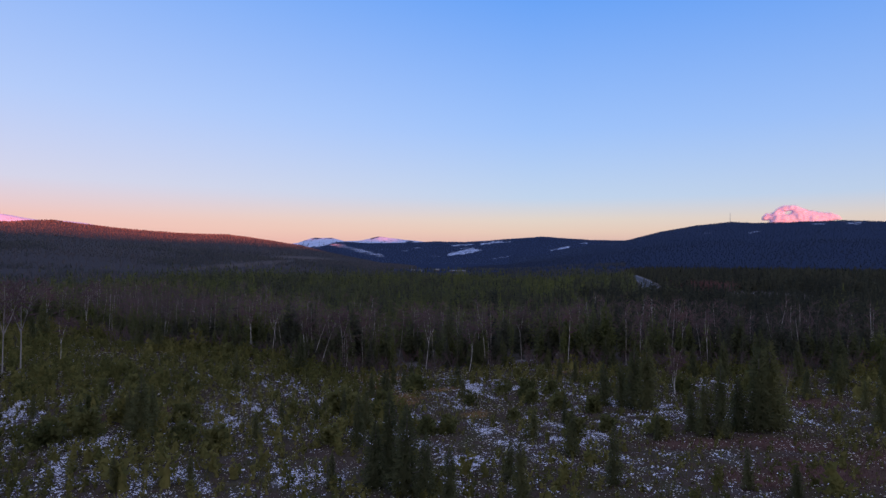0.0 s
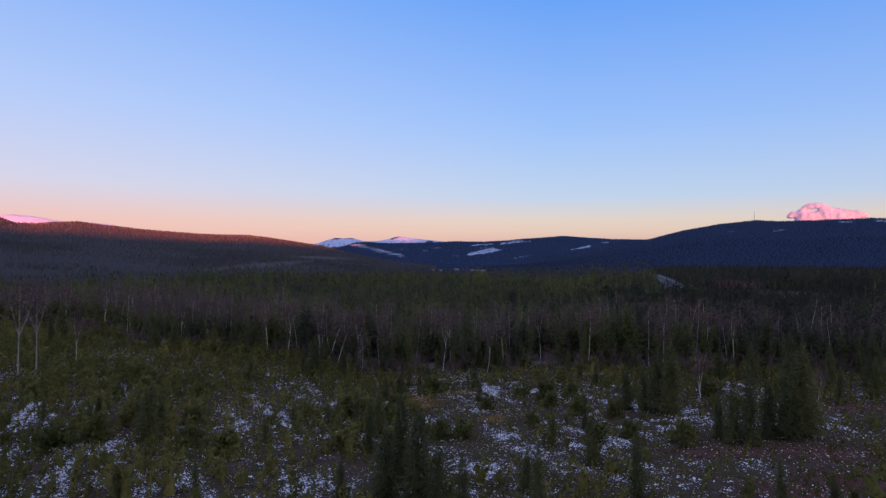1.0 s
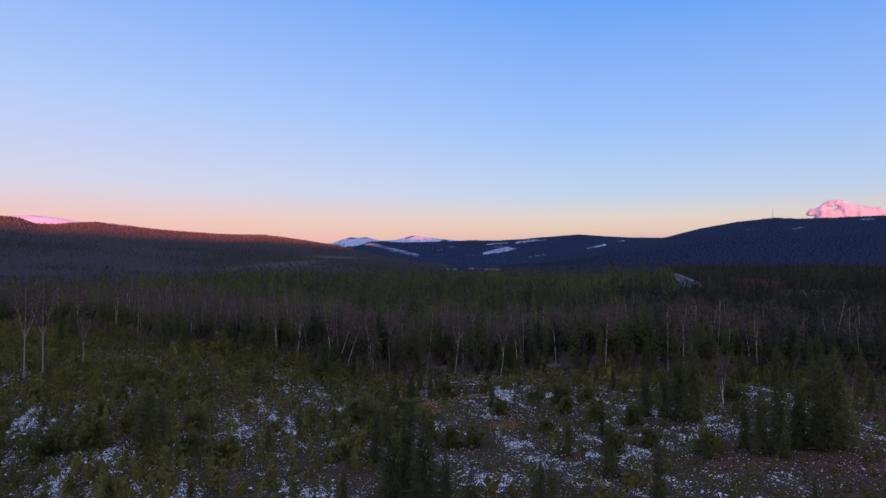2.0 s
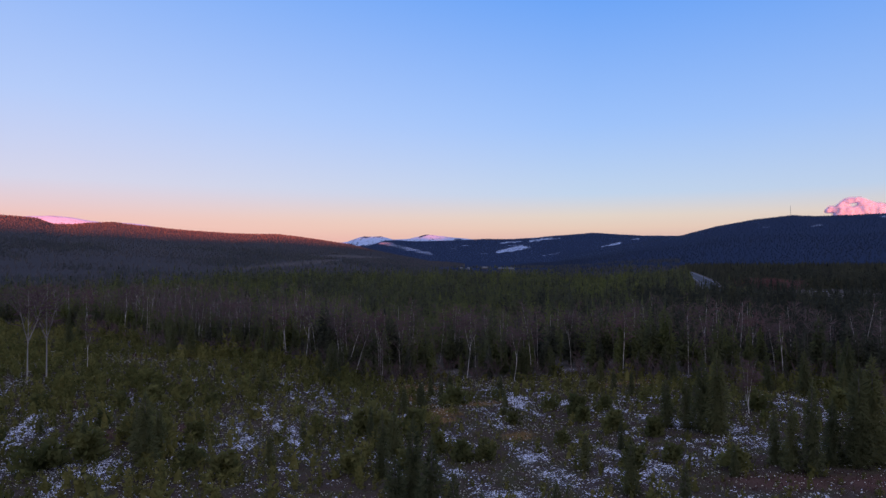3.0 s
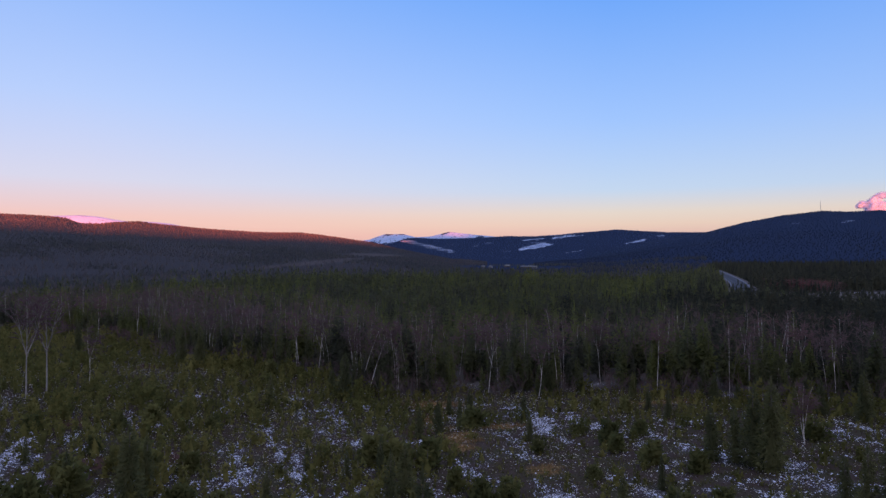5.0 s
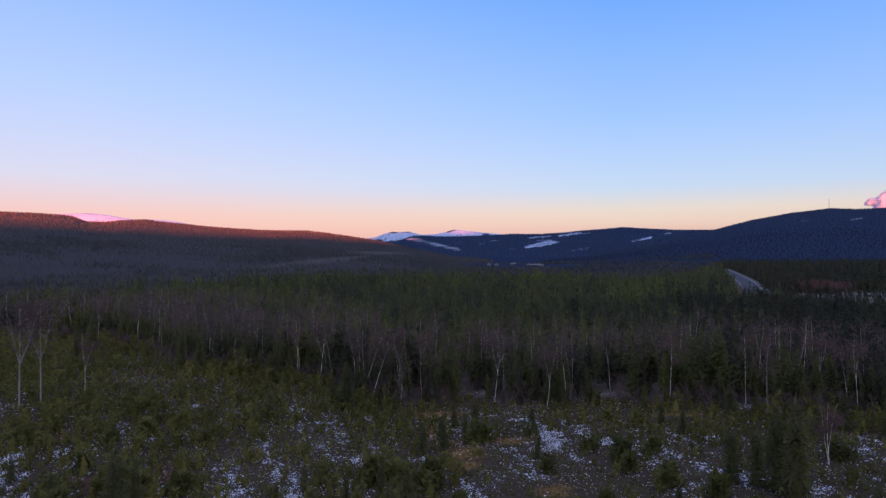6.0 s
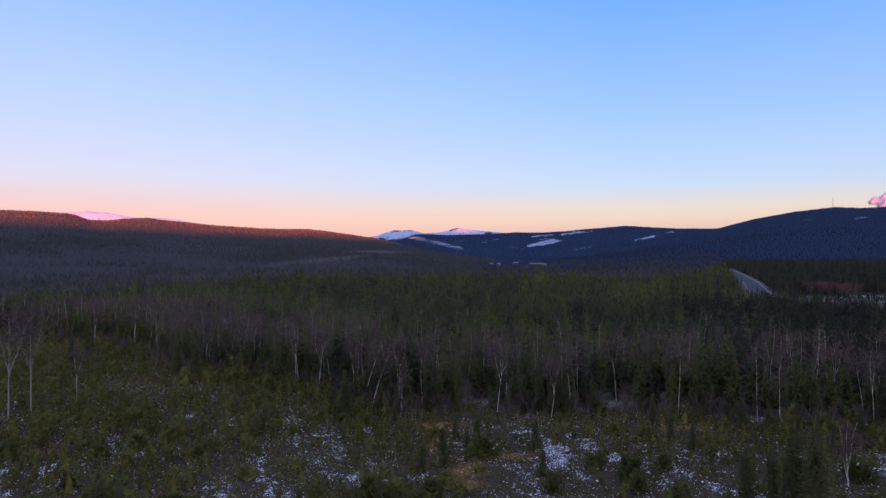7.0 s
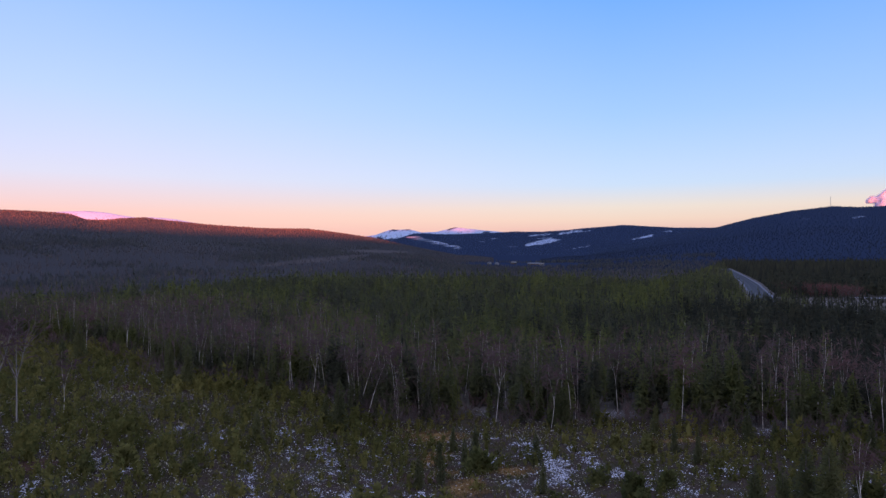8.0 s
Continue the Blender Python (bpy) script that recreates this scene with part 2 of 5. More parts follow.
def lattice(ix, iy, seed):
    n = (ix.astype(np.int64) * 374761393 + iy.astype(np.int64) * 668265263 + seed * 1442695041) & 0xFFFFFFFF
    n = ((n ^ (n >> 13)) * 1274126177) & 0xFFFFFFFF
    return ((n ^ (n >> 16)) & 0xFFFF) / 65535.0


def rough(x, y, size, seed=0, octaves=3):
    """Soft noise between about -1 and 1 with features of the given size."""
    total, gain = np.zeros(np.shape(x)), 1.0
    for k in range(octaves):
        u, v = np.asarray(x, float) / size + 17.3 * k, np.asarray(y, float) / size - 9.1 * k
        iu, iv = np.floor(u), np.floor(v)
        fu, fv = u - iu, v - iv
        fu, fv = fu * fu * (3 - 2 * fu), fv * fv * (3 - 2 * fv)
        a = lattice(iu, iv, seed + k) * (1 - fu) + lattice(iu + 1, iv, seed + k) * fu
        b = lattice(iu, iv + 1, seed + k) * (1 - fu) + lattice(iu + 1, iv + 1, seed + k) * fu
        total = total + gain * (2 * (a * (1 - fv) + b * fv) - 1)
        gain, size = gain * 0.5, size * 0.5
    return total / 1.6


# Skylines: compass bearing from the valley's middle and the crest's angle over the horizon, both in degrees.
LEFT_HILL = ((-80, 2.4), (-70, 2.95), (-58, 3.22), (-50, 3.33), (-47.2, 3.32), (-45.7, 3.22), (-44.7, 2.84), (-43.4, 2.80), (-42.3, 2.92), (-40.6, 2.99),
             (-38.7, 2.76), (-36.1, 2.55), (-33.3, 2.38), (-31.4, 2.28), (-28, 2.30), (-25.2, 1.93), (-22.2, 1.46), (-18.4, 0.62), (-15, -0.03))
FELL = ((-56, 2.2), (-50, 2.9), (-46.5, 3.36), (-44.8, 3.46), (-43.4, 3.36), (-42.2, 3.20), (-41.2, 3.06), (-40.3, 3.14), (-39.3, 3.08), (-38.2, 2.98), (-37.1, 2.80), (-33, 2.1))
PEAKS = ((-26, 1.11), (-22.2, 1.7), (-20.9, 2.18), (-19.4, 2.24), (-18.2, 1.97), (-16.9, 2.06), (-15.4, 2.37), (-13.5, 2.22), (-11.5, 2.02),
         (-8, 1.61), (0, 0.91))
MID_HILL = ((-23.5, 0.6), (-21.2, 1.15), (-20.4, 1.38), (-19.2, 1.72), (-18.1, 1.86), (-15, 1.84), (-12.3, 1.86), (-10.2, 1.95), (-8.1, 1.92), (-5.7, 2.08),
            (-3.3, 2.3), (-1, 2.42), (1.3, 2.26), (3, 2.15), (6.5, 2.1), (14, 1.6))
RIGHT_HILL = ((-4.3, 0.20), (0.7, 1.20), (3.7, 1.80), (6.2, 2.22), (8.7, 2.90), (11.5, 3.36), (14.1, 3.56), (15.7, 3.44), (18.1, 3.42), (20, 3.52),
              (21.8, 3.55), (24.2, 3.35), (29.7, 3.10), (44.7, 2.70), (69.7, 2.60), (89.7, 1.50))


def ridge(bearing, far, profile, foot, crest, low):
    angles, heights = np.array(profile).T
    top = 22 + crest * np.tan(np.radians(np.interp(bearing, angles, heights)))
    fade = smooth(angles[0] - 6, angles[0], bearing) * (1 - smooth(angles[-1], angles[-1] + 6, bearing))
    up = np.clip((far - foot) / (crest - foot), 0, 1)
    up = up * up * (1.6 - 0.6 * up)
    return low + np.maximum(top - low, 0) * fade * up * (1 - 0.35 * smooth(crest, crest * 1.5, far))


def ground_height(x, y, fine=True):
    x, y = np.asarray(x, float), np.asarray(y, float)
    far, bearing = np.hypot(x - CENTRE[0], y - CENTRE[1]), np.degrees(np.arctan2(x - CENTRE[0], y - CENTRE[1]))
    near = 1.0 + 2.2 * smooth(-15, 22, x) - 2.6 * np.exp(-((x + 36) / 15) ** 2 - ((y - 148) / 26) ** 2)
    near = near + (7.0 - 1.0 * smooth(36, 50, x)) * smooth(165, 370, y)
    near = near - 6 * smooth(600, 1100, far) * smooth(-5, -40, bearing)
    near = near - 6.5 * (smooth(350, 560, far) - smooth(1000, 1400, far)) * smooth(7, 4, bearing)
    if fine:
        near = near + 0.35 * rough(x, y, 14, 3) * smooth(30, 60, far) + 1.2 * rough(x, y, 90, 5) * smooth(200, 400, far)
    high = near
    crag = (5, 6, 13, 6, 5)
    for k, (profile, foot, crest) in enumerate(((LEFT_HILL, 620, 2000), (FELL, 2200, 3200), (PEAKS, 3900, 4600), (MID_HILL, 1900, 3800), (RIGHT_HILL, 850, 2900))):
        high = np.maximum(high, ridge(bearing, far, profile, foot, crest, near) + crag[k] * rough(x, y, 260, 11 + k, 5) * smooth(foot, crest, far))
    # the ridge behind, which keeps the low sun off the valley floor
    along, across = LIGHT_WAY[0] * x + LIGHT_WAY[1] * y, LIGHT_WAY[1] * x - LIGHT_WAY[0] * y
    crest = np.interp(across, (-4000, -700, 250, 430, 640, 900, 1250, 1700, 2700, 3200, 4500), (292, 258, 232, 245, 455, 475, 445, 540, 540, 420, 400))
    return np.maximum(high, crest * np.exp(-((along + 2500) / 600) ** 2) - 8 + 0 * high)

# ---- mesh helpers ----
def mesh_of(name, verts, tris, materials, index=None):
    """One mesh from arrays of corners and triangles."""
    verts, tris = np.asarray(verts, np.float32), np.asarray(tris, np.int32)
    me = bpy.data.meshes.new(name)
    me.vertices.add(len(verts))
    me.vertices.foreach_set("co", verts.ravel())
    me.loops.add(tris.size)
    me.loops.foreach_set("vertex_index", tris.ravel())
    me.polygons.add(len(tris))
    me.polygons.foreach_set("loop_start", np.arange(0, tris.size, 3, dtype=np.int32))
    for m in materials:
        me.materials.append(m)
    if index is not None:
        me.polygons.foreach_set("material_index", np.asarray(index, np.int32))
    me.update(calc_edges=True)
    return me


def joined(pieces):
    """Several (verts, tris) as one."""
    verts, tris, n = [], [], 0
    for v, f in pieces:
        verts.append(np.asarray(v, float))
        tris.append(np.asarray(f, int) + n)
        n += len(v)
    return np.concatenate(verts), np.concatenate(tris)


def tube(points, radii, sides=5):
    """A tapered limb along a line of points, closed at its tip."""
    points = np.asarray(points, float)
    verts, tris = [], []
    for k, (p, r) in enumerate(zip(points, radii)):
        ahead = points[min(k + 1, len(points) - 1)] - points[max(k - 1, 0)]
        ahead = ahead / (np.linalg.norm(ahead) + 1e-9)
        a = np.cross(ahead, (0.9, 0.1, 0.42))
        a = a / np.linalg.norm(a)
        b = np.cross(ahead, a)
        for s in range(sides):
            w = 2 * math.pi * s / sides
            verts.append(p + r * (math.cos(w) * a + math.sin(w) * b))
    for k in range(len(points) - 1):
        for s in range(sides):
            i, j = k * sides + s, k * sides + (s + 1) % sides
            tris += [(i, j, i + sides), (j, j + sides, i + sides)]
    last = (len(points) - 1) * sides
    tris += [(last, last + s, last + s + 1) for s in range(1, sides - 1)]
    return np.array(verts), np.array(tris)


def scattered(name, templates, places, sizes, turns, picks, materials, tilt=0.0, widths=None, soft=0.0):
    """Many copies of (verts, tris, material index) templates as one mesh."""
    rng = np.random.default_rng(len(places))
    verts, tris, index, tones, normals, n = [], [], [], [], [], 0
    widths = np.ones(len(places)) if widths is None else widths
    for k, (v, f, mi) in enumerate(templates):
        some = np.nonzero(picks == k)[0]
        if not len(some):
            continue
        c, s = np.cos(turns[some])[:, None], np.sin(turns[some])[:, None]
        if soft:
            f, vn = soft_normals(v, f, soft, 0.2, k)
            normals.append(np.stack([c * vn[:, 0] - s * vn[:, 1], s * vn[:, 0] + c * vn[:, 1], np.repeat(vn[:, 2][None], len(some), 0)], -1).reshape(-1, 3))
        x, y, z = v[:, 0][None] * widths[some][:, None], v[:, 1][None] * widths[some][:, None], np.repeat(v[:, 2][None], len(some), 0)
        lean = rng.normal(0, tilt, (len(some), 2)) if tilt else np.zeros((len(some), 2))
        p = np.stack([c * x - s * y + z * lean[:, :1], s * x + c * y + z * lean[:, 1:], z], -1) * sizes[some][:, None, None] + places[some][:, None]
        verts.append(p.reshape(-1, 3))
        tris.append((f[None] + (n + len(v) * np.arange(len(some)))[:, None, None]).reshape(-1, 3))
        index.append(np.tile(mi, len(some)))
        tones.append(np.repeat(rng.uniform(0, 1, len(some)), len(v)))
        n += len(v) * len(some)
    me = mesh_of(name, np.concatenate(verts), np.concatenate(tris), materials, np.concatenate(index))
    me.attributes.new("tone", "FLOAT", "POINT").data.foreach_set("value", np.concatenate(tones).astype(np.float32))
    if soft:
        me.attributes.new("custom_normal", "FLOAT_VECTOR", "POINT").data.foreach_set("vector", np.concatenate(normals).astype(np.float32).ravel())
        me.update()
    return new(name, me)


def soft_normals(v, f, up, jitter, seed):
    """Normals that turn outward from a plant's stem, as the mass of its needles does, and triangles that face along them."""
    out = np.column_stack([v[:, :2], np.zeros(len(v))])
    out = out / (np.linalg.norm(out, axis=1)[:, None] + 0.02)
    n = out + (0, 0, up) + np.random.default_rng(seed).normal(0, jitter, v.shape)
    n = n / np.linalg.norm(n, axis=1)[:, None]
    face = np.cross(v[f[:, 1]] - v[f[:, 0]], v[f[:, 2]] - v[f[:, 0]])
    turn = (face * n[f].mean(1)).sum(1) < 0
    f = np.where(turn[:, None], f[:, ::-1], f)
    return f, n


def plant_mesh(name, v, f, mats, up=1.4, jitter=0.14):
    f, n = soft_normals(v, f, up, jitter, len(f))
    me = mesh_of(name, v, f, mats)
    me.attributes.new("custom_normal", "FLOAT_VECTOR", "POINT").data.foreach_set("vector", n.astype(np.float32).ravel())
    me.update()
    return me


def part(name, mesh, parent, label=""):
    ob = new(name, mesh)
    ob.parent = parent
    return tagged(ob, label)


def standing(x, y, sink=0.05):
    return float(ground_height(x, y)) - sink


# ---- shapes of plants ----
def sprayed(rng, roots, ways, lengths, widths):
    """Pointed needle sprays, one triangle each, turned at random about their own line."""
    n = len(roots)
    ways = ways / (np.linalg.norm(ways, axis=1)[:, None] + 1e-9)
    across = np.cross(ways, rng.normal(0, 1, (n, 3)))
    across = across / (np.linalg.norm(across, axis=1)[:, None] + 1e-9) * widths[:, None]
    back = roots + ways * (lengths * rng.uniform(0.0, 0.35, n))[:, None]
    verts = np.stack([back - across, back + across, roots + ways * lengths[:, None]], 1).reshape(-1, 3)
    return verts, np.arange(3 * n).reshape(-1, 3)


def inner_cone(rng, spread, low, power, share, layers, sides):
    """Ragged skirts of dead inner branches round the stem."""
    verts, tris = [], []
    for k in range(layers):
        u0, u1 = k / layers, min(1.0, (k + 2.4) / layers)
        z0, z1 = low + (0.74 - low) * u0, low + (0.74 - low) * u1
        n = len(verts)
        for s in range(sides):
            w = 6.283 * (s + rng.uniform(-0.4, 0.4)) / sides + k
            r = (share * spread * (1 - z0) ** power + 0.005) * rng.uniform(0.6, 1.3)
            verts.append((r * math.cos(w), r * math.sin(w), z0 - rng.uniform(-0.06, 0.10)))
        verts.append((0, 0, z1))
        tris += [(n + s, n + (s + 1) % sides, n + sides) for s in range(sides)]
    return np.array(verts, float), np.array(tris)


def cored_crown(rng, sprays, spread, low, size, droop=0.15, power=0.92, thin=0.32, layers=5, sides=5, share=0.45):
    """A spruce crown one metre high: ragged needle sprays over a slim heart of inner branches, in loose whorls of uneven reach."""
    z = low + (0.985 - low) * (1 - rng.uniform(0, 1, sprays) ** 0.62)
    whorl = 0.5 + 0.5 * np.sin(z * rng.uniform(60, 90) + rng.uniform(0, 6))
    w, lobes = rng.uniform(0, 6.283, sprays), rng.uniform(0, 6.28, 4)
    reach = spread * (1 - z) ** power + 0.012
    reach *= np.minimum(1, 0.6 + 3.2 * (z - low)) * (0.86 + 0.2 * whorl)
    reach *= 1 + 0.22 * np.sin(w + lobes[0] + 7 * z) + 0.17 * np.sin(2 * w + lobes[1] - 15 * z) + 0.12 * np.sin(3 * w + lobes[2] + 29 * z)
    deep = rng.uniform(0.15, 0.85, sprays)
    length = np.minimum(spread * size * rng.uniform(0.5, 1.4, sprays), reach * 0.9) + 0.012
    out = np.stack([np.cos(w), np.sin(w), np.zeros(sprays)], 1)
    ways = out + np.stack([np.zeros(sprays), np.zeros(sprays), rng.normal(-droop, 0.45, sprays) + 1.1 * z ** 3], 1) + rng.normal(0, 0.22, (sprays, 3))
    roots = out * (reach * deep)[:, None] + np.stack([np.zeros(sprays), np.zeros(sprays), z - droop * 0.4 * reach * deep], 1)
    leader = sprayed(rng, np.tile((0, 0, 0.86), (3, 1)) + rng.normal(0, 0.004, (3, 3)), np.tile((0, 0, 1.0), (3, 1)) + rng.normal(0, 0.05, (3, 3)), np.array([0.20, 0.17, 0.13]), np.full(3, 0.05 * spread + 0.006))
    return joined([inner_cone(rng, spread, low, power, share, layers, sides), sprayed(rng, roots, ways, length, length * thin * rng.uniform(0.6, 1.3, sprays)), leader])


def far_spire(rng, layers, sides=5, spread=0.2):
    """A spruce seen from far off: a few ragged skirts."""
    verts, tris = [], []
    for k in range(layers):
        z0, z1 = 0.05 + 0.8 * k / layers, min(1.0, 0.05 + 0.8 * (k + 1) / layers + 0.22)
        n = len(verts)
        for s in range(sides):
            w = 6.283 * (s + rng.uniform(-0.3, 0.3)) / sides
            r = spread * (1 - 0.8 * k / layers) * rng.uniform(0.65, 1.2)
            verts.append((r * math.cos(w), r * math.sin(w), z0 + rng.uniform(-0.05, 0.05)))
        verts.append((rng.uniform(-0.01, 0.01), rng.uniform(-0.01, 0.01), z1))
        tris += [(n + s, n + (s + 1) % sides, n + sides) for s in range(sides)]
    return np.array(verts, float), np.array(tris)


def bushy_crown(rng, sprays, spread):
    """A low sapling: upright shoots over a small heart of twigs, with a lumpy outline; one metre high."""
    tops = np.column_stack([rng.normal(0, 0.42 * spread, 4), rng.normal(0, 0.42 * spread, 4), rng.uniform(0.45, 0.9, 4)])
    tops[0, :2] *= 0.3
    own = rng.integers(0, 4, sprays)
    u, w = rng.uniform(0, 1, sprays) ** 0.8, rng.uniform(0, 6.283, sprays)
    z = u * tops[own, 2]
    reach = spread * (1.0 - 0.75 * u) * rng.uniform(0.25, 0.85, sprays)
    out = np.stack([np.cos(w), np.sin(w), np.zeros(sprays)], 1)
    roots = out * reach[:, None] + np.column_stack([tops[own, :2] * (0.4 + 0.6 * u)[:, None], z])
    ways = out * 0.8 + rng.normal(0, 0.3, (sprays, 3)) + (0, 0, 0.75)
    length = rng.uniform(0.10, 0.26, sprays)
    heart = inner_cone(rng, spread, 0.0, 0.6, 0.6, 2, 5)
    return joined([(heart[0] * (1, 1, 0.72), heart[1]), sprayed(rng, roots, ways, length, length * rng.uniform(0.25, 0.46, sprays))])


def brush_shape(rng, stems=5, twigs=80):
    """A leafless bush one metre high: several stems and a haze of twigs."""
    wood, starts, ways = [], [], []
    for k in range(stems):
        w = rng.uniform(0, 6.283)
        foot = np.array([0.06 * math.cos(w), 0.06 * math.sin(w), -0.05])
        d = np.array([0.32 * math.cos(w), 0.32 * math.sin(w), rng.uniform(0.7, 1.0)])
        wood.append(tube([foot, foot + d], [0.011, 0.003], 3))
        for t in range(twigs // stems):
            starts.append(foot + d * rng.uniform(0.2, 1.0))
            ways.append(d + rng.normal(0, 0.45, 3))
    stem = joined(wood)
    length = rng.uniform(0.12, 0.32, len(starts))
    spray = sprayed(rng, np.array(starts), np.array(ways), length, rng.uniform(0.006, 0.013, len(starts)))
    v, f = joined([stem, spray])
    return v, f, np.repeat([0, 1], [len(stem[1]), len(spray[1])])


def haze_birch(rng, limbs=8, twigs=62):
    """A leafless birch one metre high inside the wood, as trunk, limbs and twigs."""
    lean = rng.normal(0, 0.05, 2)
    steps = np.linspace(0, 1, 6)
    line = np.column_stack([lean[0] * steps + 0.02 * np.sin(5 * steps + rng.uniform(0, 6)), lean[1] * steps, 0.95 * steps])
    trunk = tube(line, 0.0052 * (1.05 - 0.85 * steps), 4)
    arms, starts, ways = [], [], []
    for k in range(limbs):
        u = 0.38 + 0.58 * (k + rng.uniform(0, 1)) / limbs
        root = np.array([np.interp(u, steps, line[:, i]) for i in range(3)])
        w = rng.uniform(0, 6.283)
        d = np.array([math.cos(w), math.sin(w), rng.uniform(0.9, 1.8)])
        d = d / np.linalg.norm(d) * (0.30 - 0.24 * (u - 0.38)) * rng.uniform(0.6, 1.1)
        arms.append(tube([root, root + d], [0.0018, 0.0004], 3))
        for t in range(twigs // limbs):
            starts.append(root + d * rng.uniform(0.15, 1.0))
            ways.append(d / np.linalg.norm(d) + rng.normal(0, 0.6, 3))
    length = rng.uniform(0.05, 0.14, len(starts))
    return trunk, joined(arms), sprayed(rng, np.array(starts), np.array(ways), length, rng.uniform(0.003, 0.0055, len(starts)))


def birch_shape(rng, bend=0.03, lean=(0.0, 0.0), limbs=12, twigs=13, bare=0.45, girth=0.0042, twig_width=0.0014, forks=(), long=1.0, steep=1.0, along=0.0):
    """Trunk, limbs and twigs of a leafless birch one metre high, as three (verts, tris)."""
    def stem(z0, top, way, thick):
        sway = rng.uniform(-bend, bend, 4)
        pts, steps = [], 9
        for k in range(steps + 1):
            u = k / steps
            z = z0 + (top - z0) * u
            pts.append((way[0] * u + sway[0] * math.sin(3.1 * u) + sway[1] * u * math.sin(6.3 * u), way[1] * u + sway[2] * math.sin(3.1 * u) + sway[3] * u * math.sin(6.3 * u), z))
        return np.array(pts), [thick * (1 - 0.86 * k / steps) for k in range(steps + 1)]

    trunks = [stem(0, 0.93, lean, girth)]
    for f in forks:
        base, _ = trunks[0]
        p, r = stem(0.0, 0.9 - 0.93 * f[0], f[1:], girth * 0.6)
        anchor = base[int(round(f[0] * 9))]
        trunks.append((p + anchor, r))
    wood = joined([tube(p, r, 6) for p, r in trunks])
    arms, sprays = [], []
    for p, r in trunks:
        total = len(p) - 1
        for k in range(limbs if p is trunks[0][0] else limbs // 2):
            u = bare + (0.97 - bare) * (k + rng.uniform(0, 1)) / limbs
            i = min(int(u * total), total - 1)
            root = p[i] + (p[i + 1] - p[i]) * (u * total - i)
            w = rng.uniform(0, 6.283)
            length = long * (0.30 - 0.22 * (u - bare) / (1 - bare)) * rng.uniform(0.6, 1.15)
            rise = rng.uniform(0.75, 1.5) * steep
            d = np.array([math.cos(w), math.sin(w), rise])
            d = d / np.linalg.norm(d)
            mid = root + d * length * 0.55
            tip = mid + (d + np.array([0.25 * math.cos(w), 0.25 * math.sin(w), -0.15])) * length * 0.5
            thick = girth * 0.38 * (1.15 - u)
            arms.append(tube([root, mid, tip], [thick, thick * 0.6, thick * 0.15], 3))
            for t in range(twigs):
                q = rng.uniform(0.15, 1.0)
                s = root + (mid - root) * min(q / 0.55, 1) + (tip - mid) * max((q - 0.55) / 0.45, 0)
                e = d * (rng.uniform(0.2, 0.8) + along) + rng.normal(0, 0.55 - 0.1 * along, 3)
                e = e / np.linalg.norm(e) * rng.uniform(0.035, 0.10) * (1.2 - 0.5 * u)
                o = np.cross(e, rng.normal(0, 1, 3))
                o = o / (np.linalg.norm(o) + 1e-9) * twig_width
                sag = np.array([0, 0, -0.25 * np.linalg.norm(e)])
                sprays.append((np.array([s - o, s + o, s + e, s + e * 0.55 + o * 2, s + e * 1.35 + sag + rng.normal(0, 0.012, 3)]), np.array([(0, 1, 2), (1, 3, 4)])))
    return wood, joined(arms), joined(sprays)


def tuft_shape(rng, blades, spread, width):
    verts, tris = [], []
    for k in range(blades):
        w, r = rng.uniform(0, 6.283), rng.uniform(0, spread * 0.5)
        base = np.array([r * math.cos(w), r * math.sin(w), -0.05])
        out = np.array([math.cos(w), math.sin(w), 0]) * rng.uniform(0.2, 1.0) * spread
        across = np.array([-math.sin(w), math.cos(w), 0]) * width
        top = base + out + (0, 0, rng.uniform(0.6, 1.05))
        n = len(verts)
        verts += [base - across, base + across, top]
        tris.append((n, n + 1, n + 2))
    return np.array(verts), np.array(tris)


# ---- the ground ----
EDGE = ((-400, 230), (-230, 205), (-172, 200), (-150, 194), (-136, 186), (-106, 167), (-82, 160), (-64, 156), (-52, 148), (-43, 148), (-38, 153), (-33, 160), (-28, 153),
        (-17, 149), (-7, 153), (2, 148), (10, 145), (18, 142), (28, 143), (45, 142), (75, 138), (140, 132), (400, 100))
ROAD = ((40, 280), (43.5, 320), (48, 356), (55.5, 420), (60, 456), (66, 520), (73.5, 602), (97, 881))


def wood_edge(x):
    return np.interp(x, *np.array(EDGE).T)


def road_middle(y):
    ys, xs = np.array(ROAD)[:, 1], np.array(ROAD)[:, 0]
    return np.interp(y, ys, xs)


def blot(x, y, cx, cy, rx, ry):
    return np.exp(-((x - cx) / rx) ** 2 - ((y - cy) / ry) ** 2)


# Old snow: middle and half widths of the beds where it has kept, and of the bare or overgrown spots without.
SNOW_BEDS = ((-74, 98, 4, 7), (-66, 94, 3, 5), (-70, 89, 6, 3), (-60, 77, 5, 5), (-46, 103, 5, 7), (-38, 99, 4, 6), (-31, 103, 3, 5), (-52, 97, 3, 5), (-25, 73, 6, 4), (-7, 86, 5, 6),
             (11, 112, 8, 6), (19, 120, 5, 6), (24, 101, 6, 4), (31, 106, 6, 4), (13, 82, 6, 5), (2, 127, 7, 6), (-18, 129, 5, 7), (-5, 128, 6, 6), (-46, 87, 5, 4),
             (-48, 75, 5, 4), (-80, 105, 4, 6), (-34, 146, 4, 4), (8, 134, 5, 4), (-113, 188, 9, 7),
             (-19, 118, 5, 5), (4, 96, 8, 7), (-12, 96, 6, 5), (12, 98, 8, 6), (38, 98, 9, 5), (-122, 170, 8, 6))
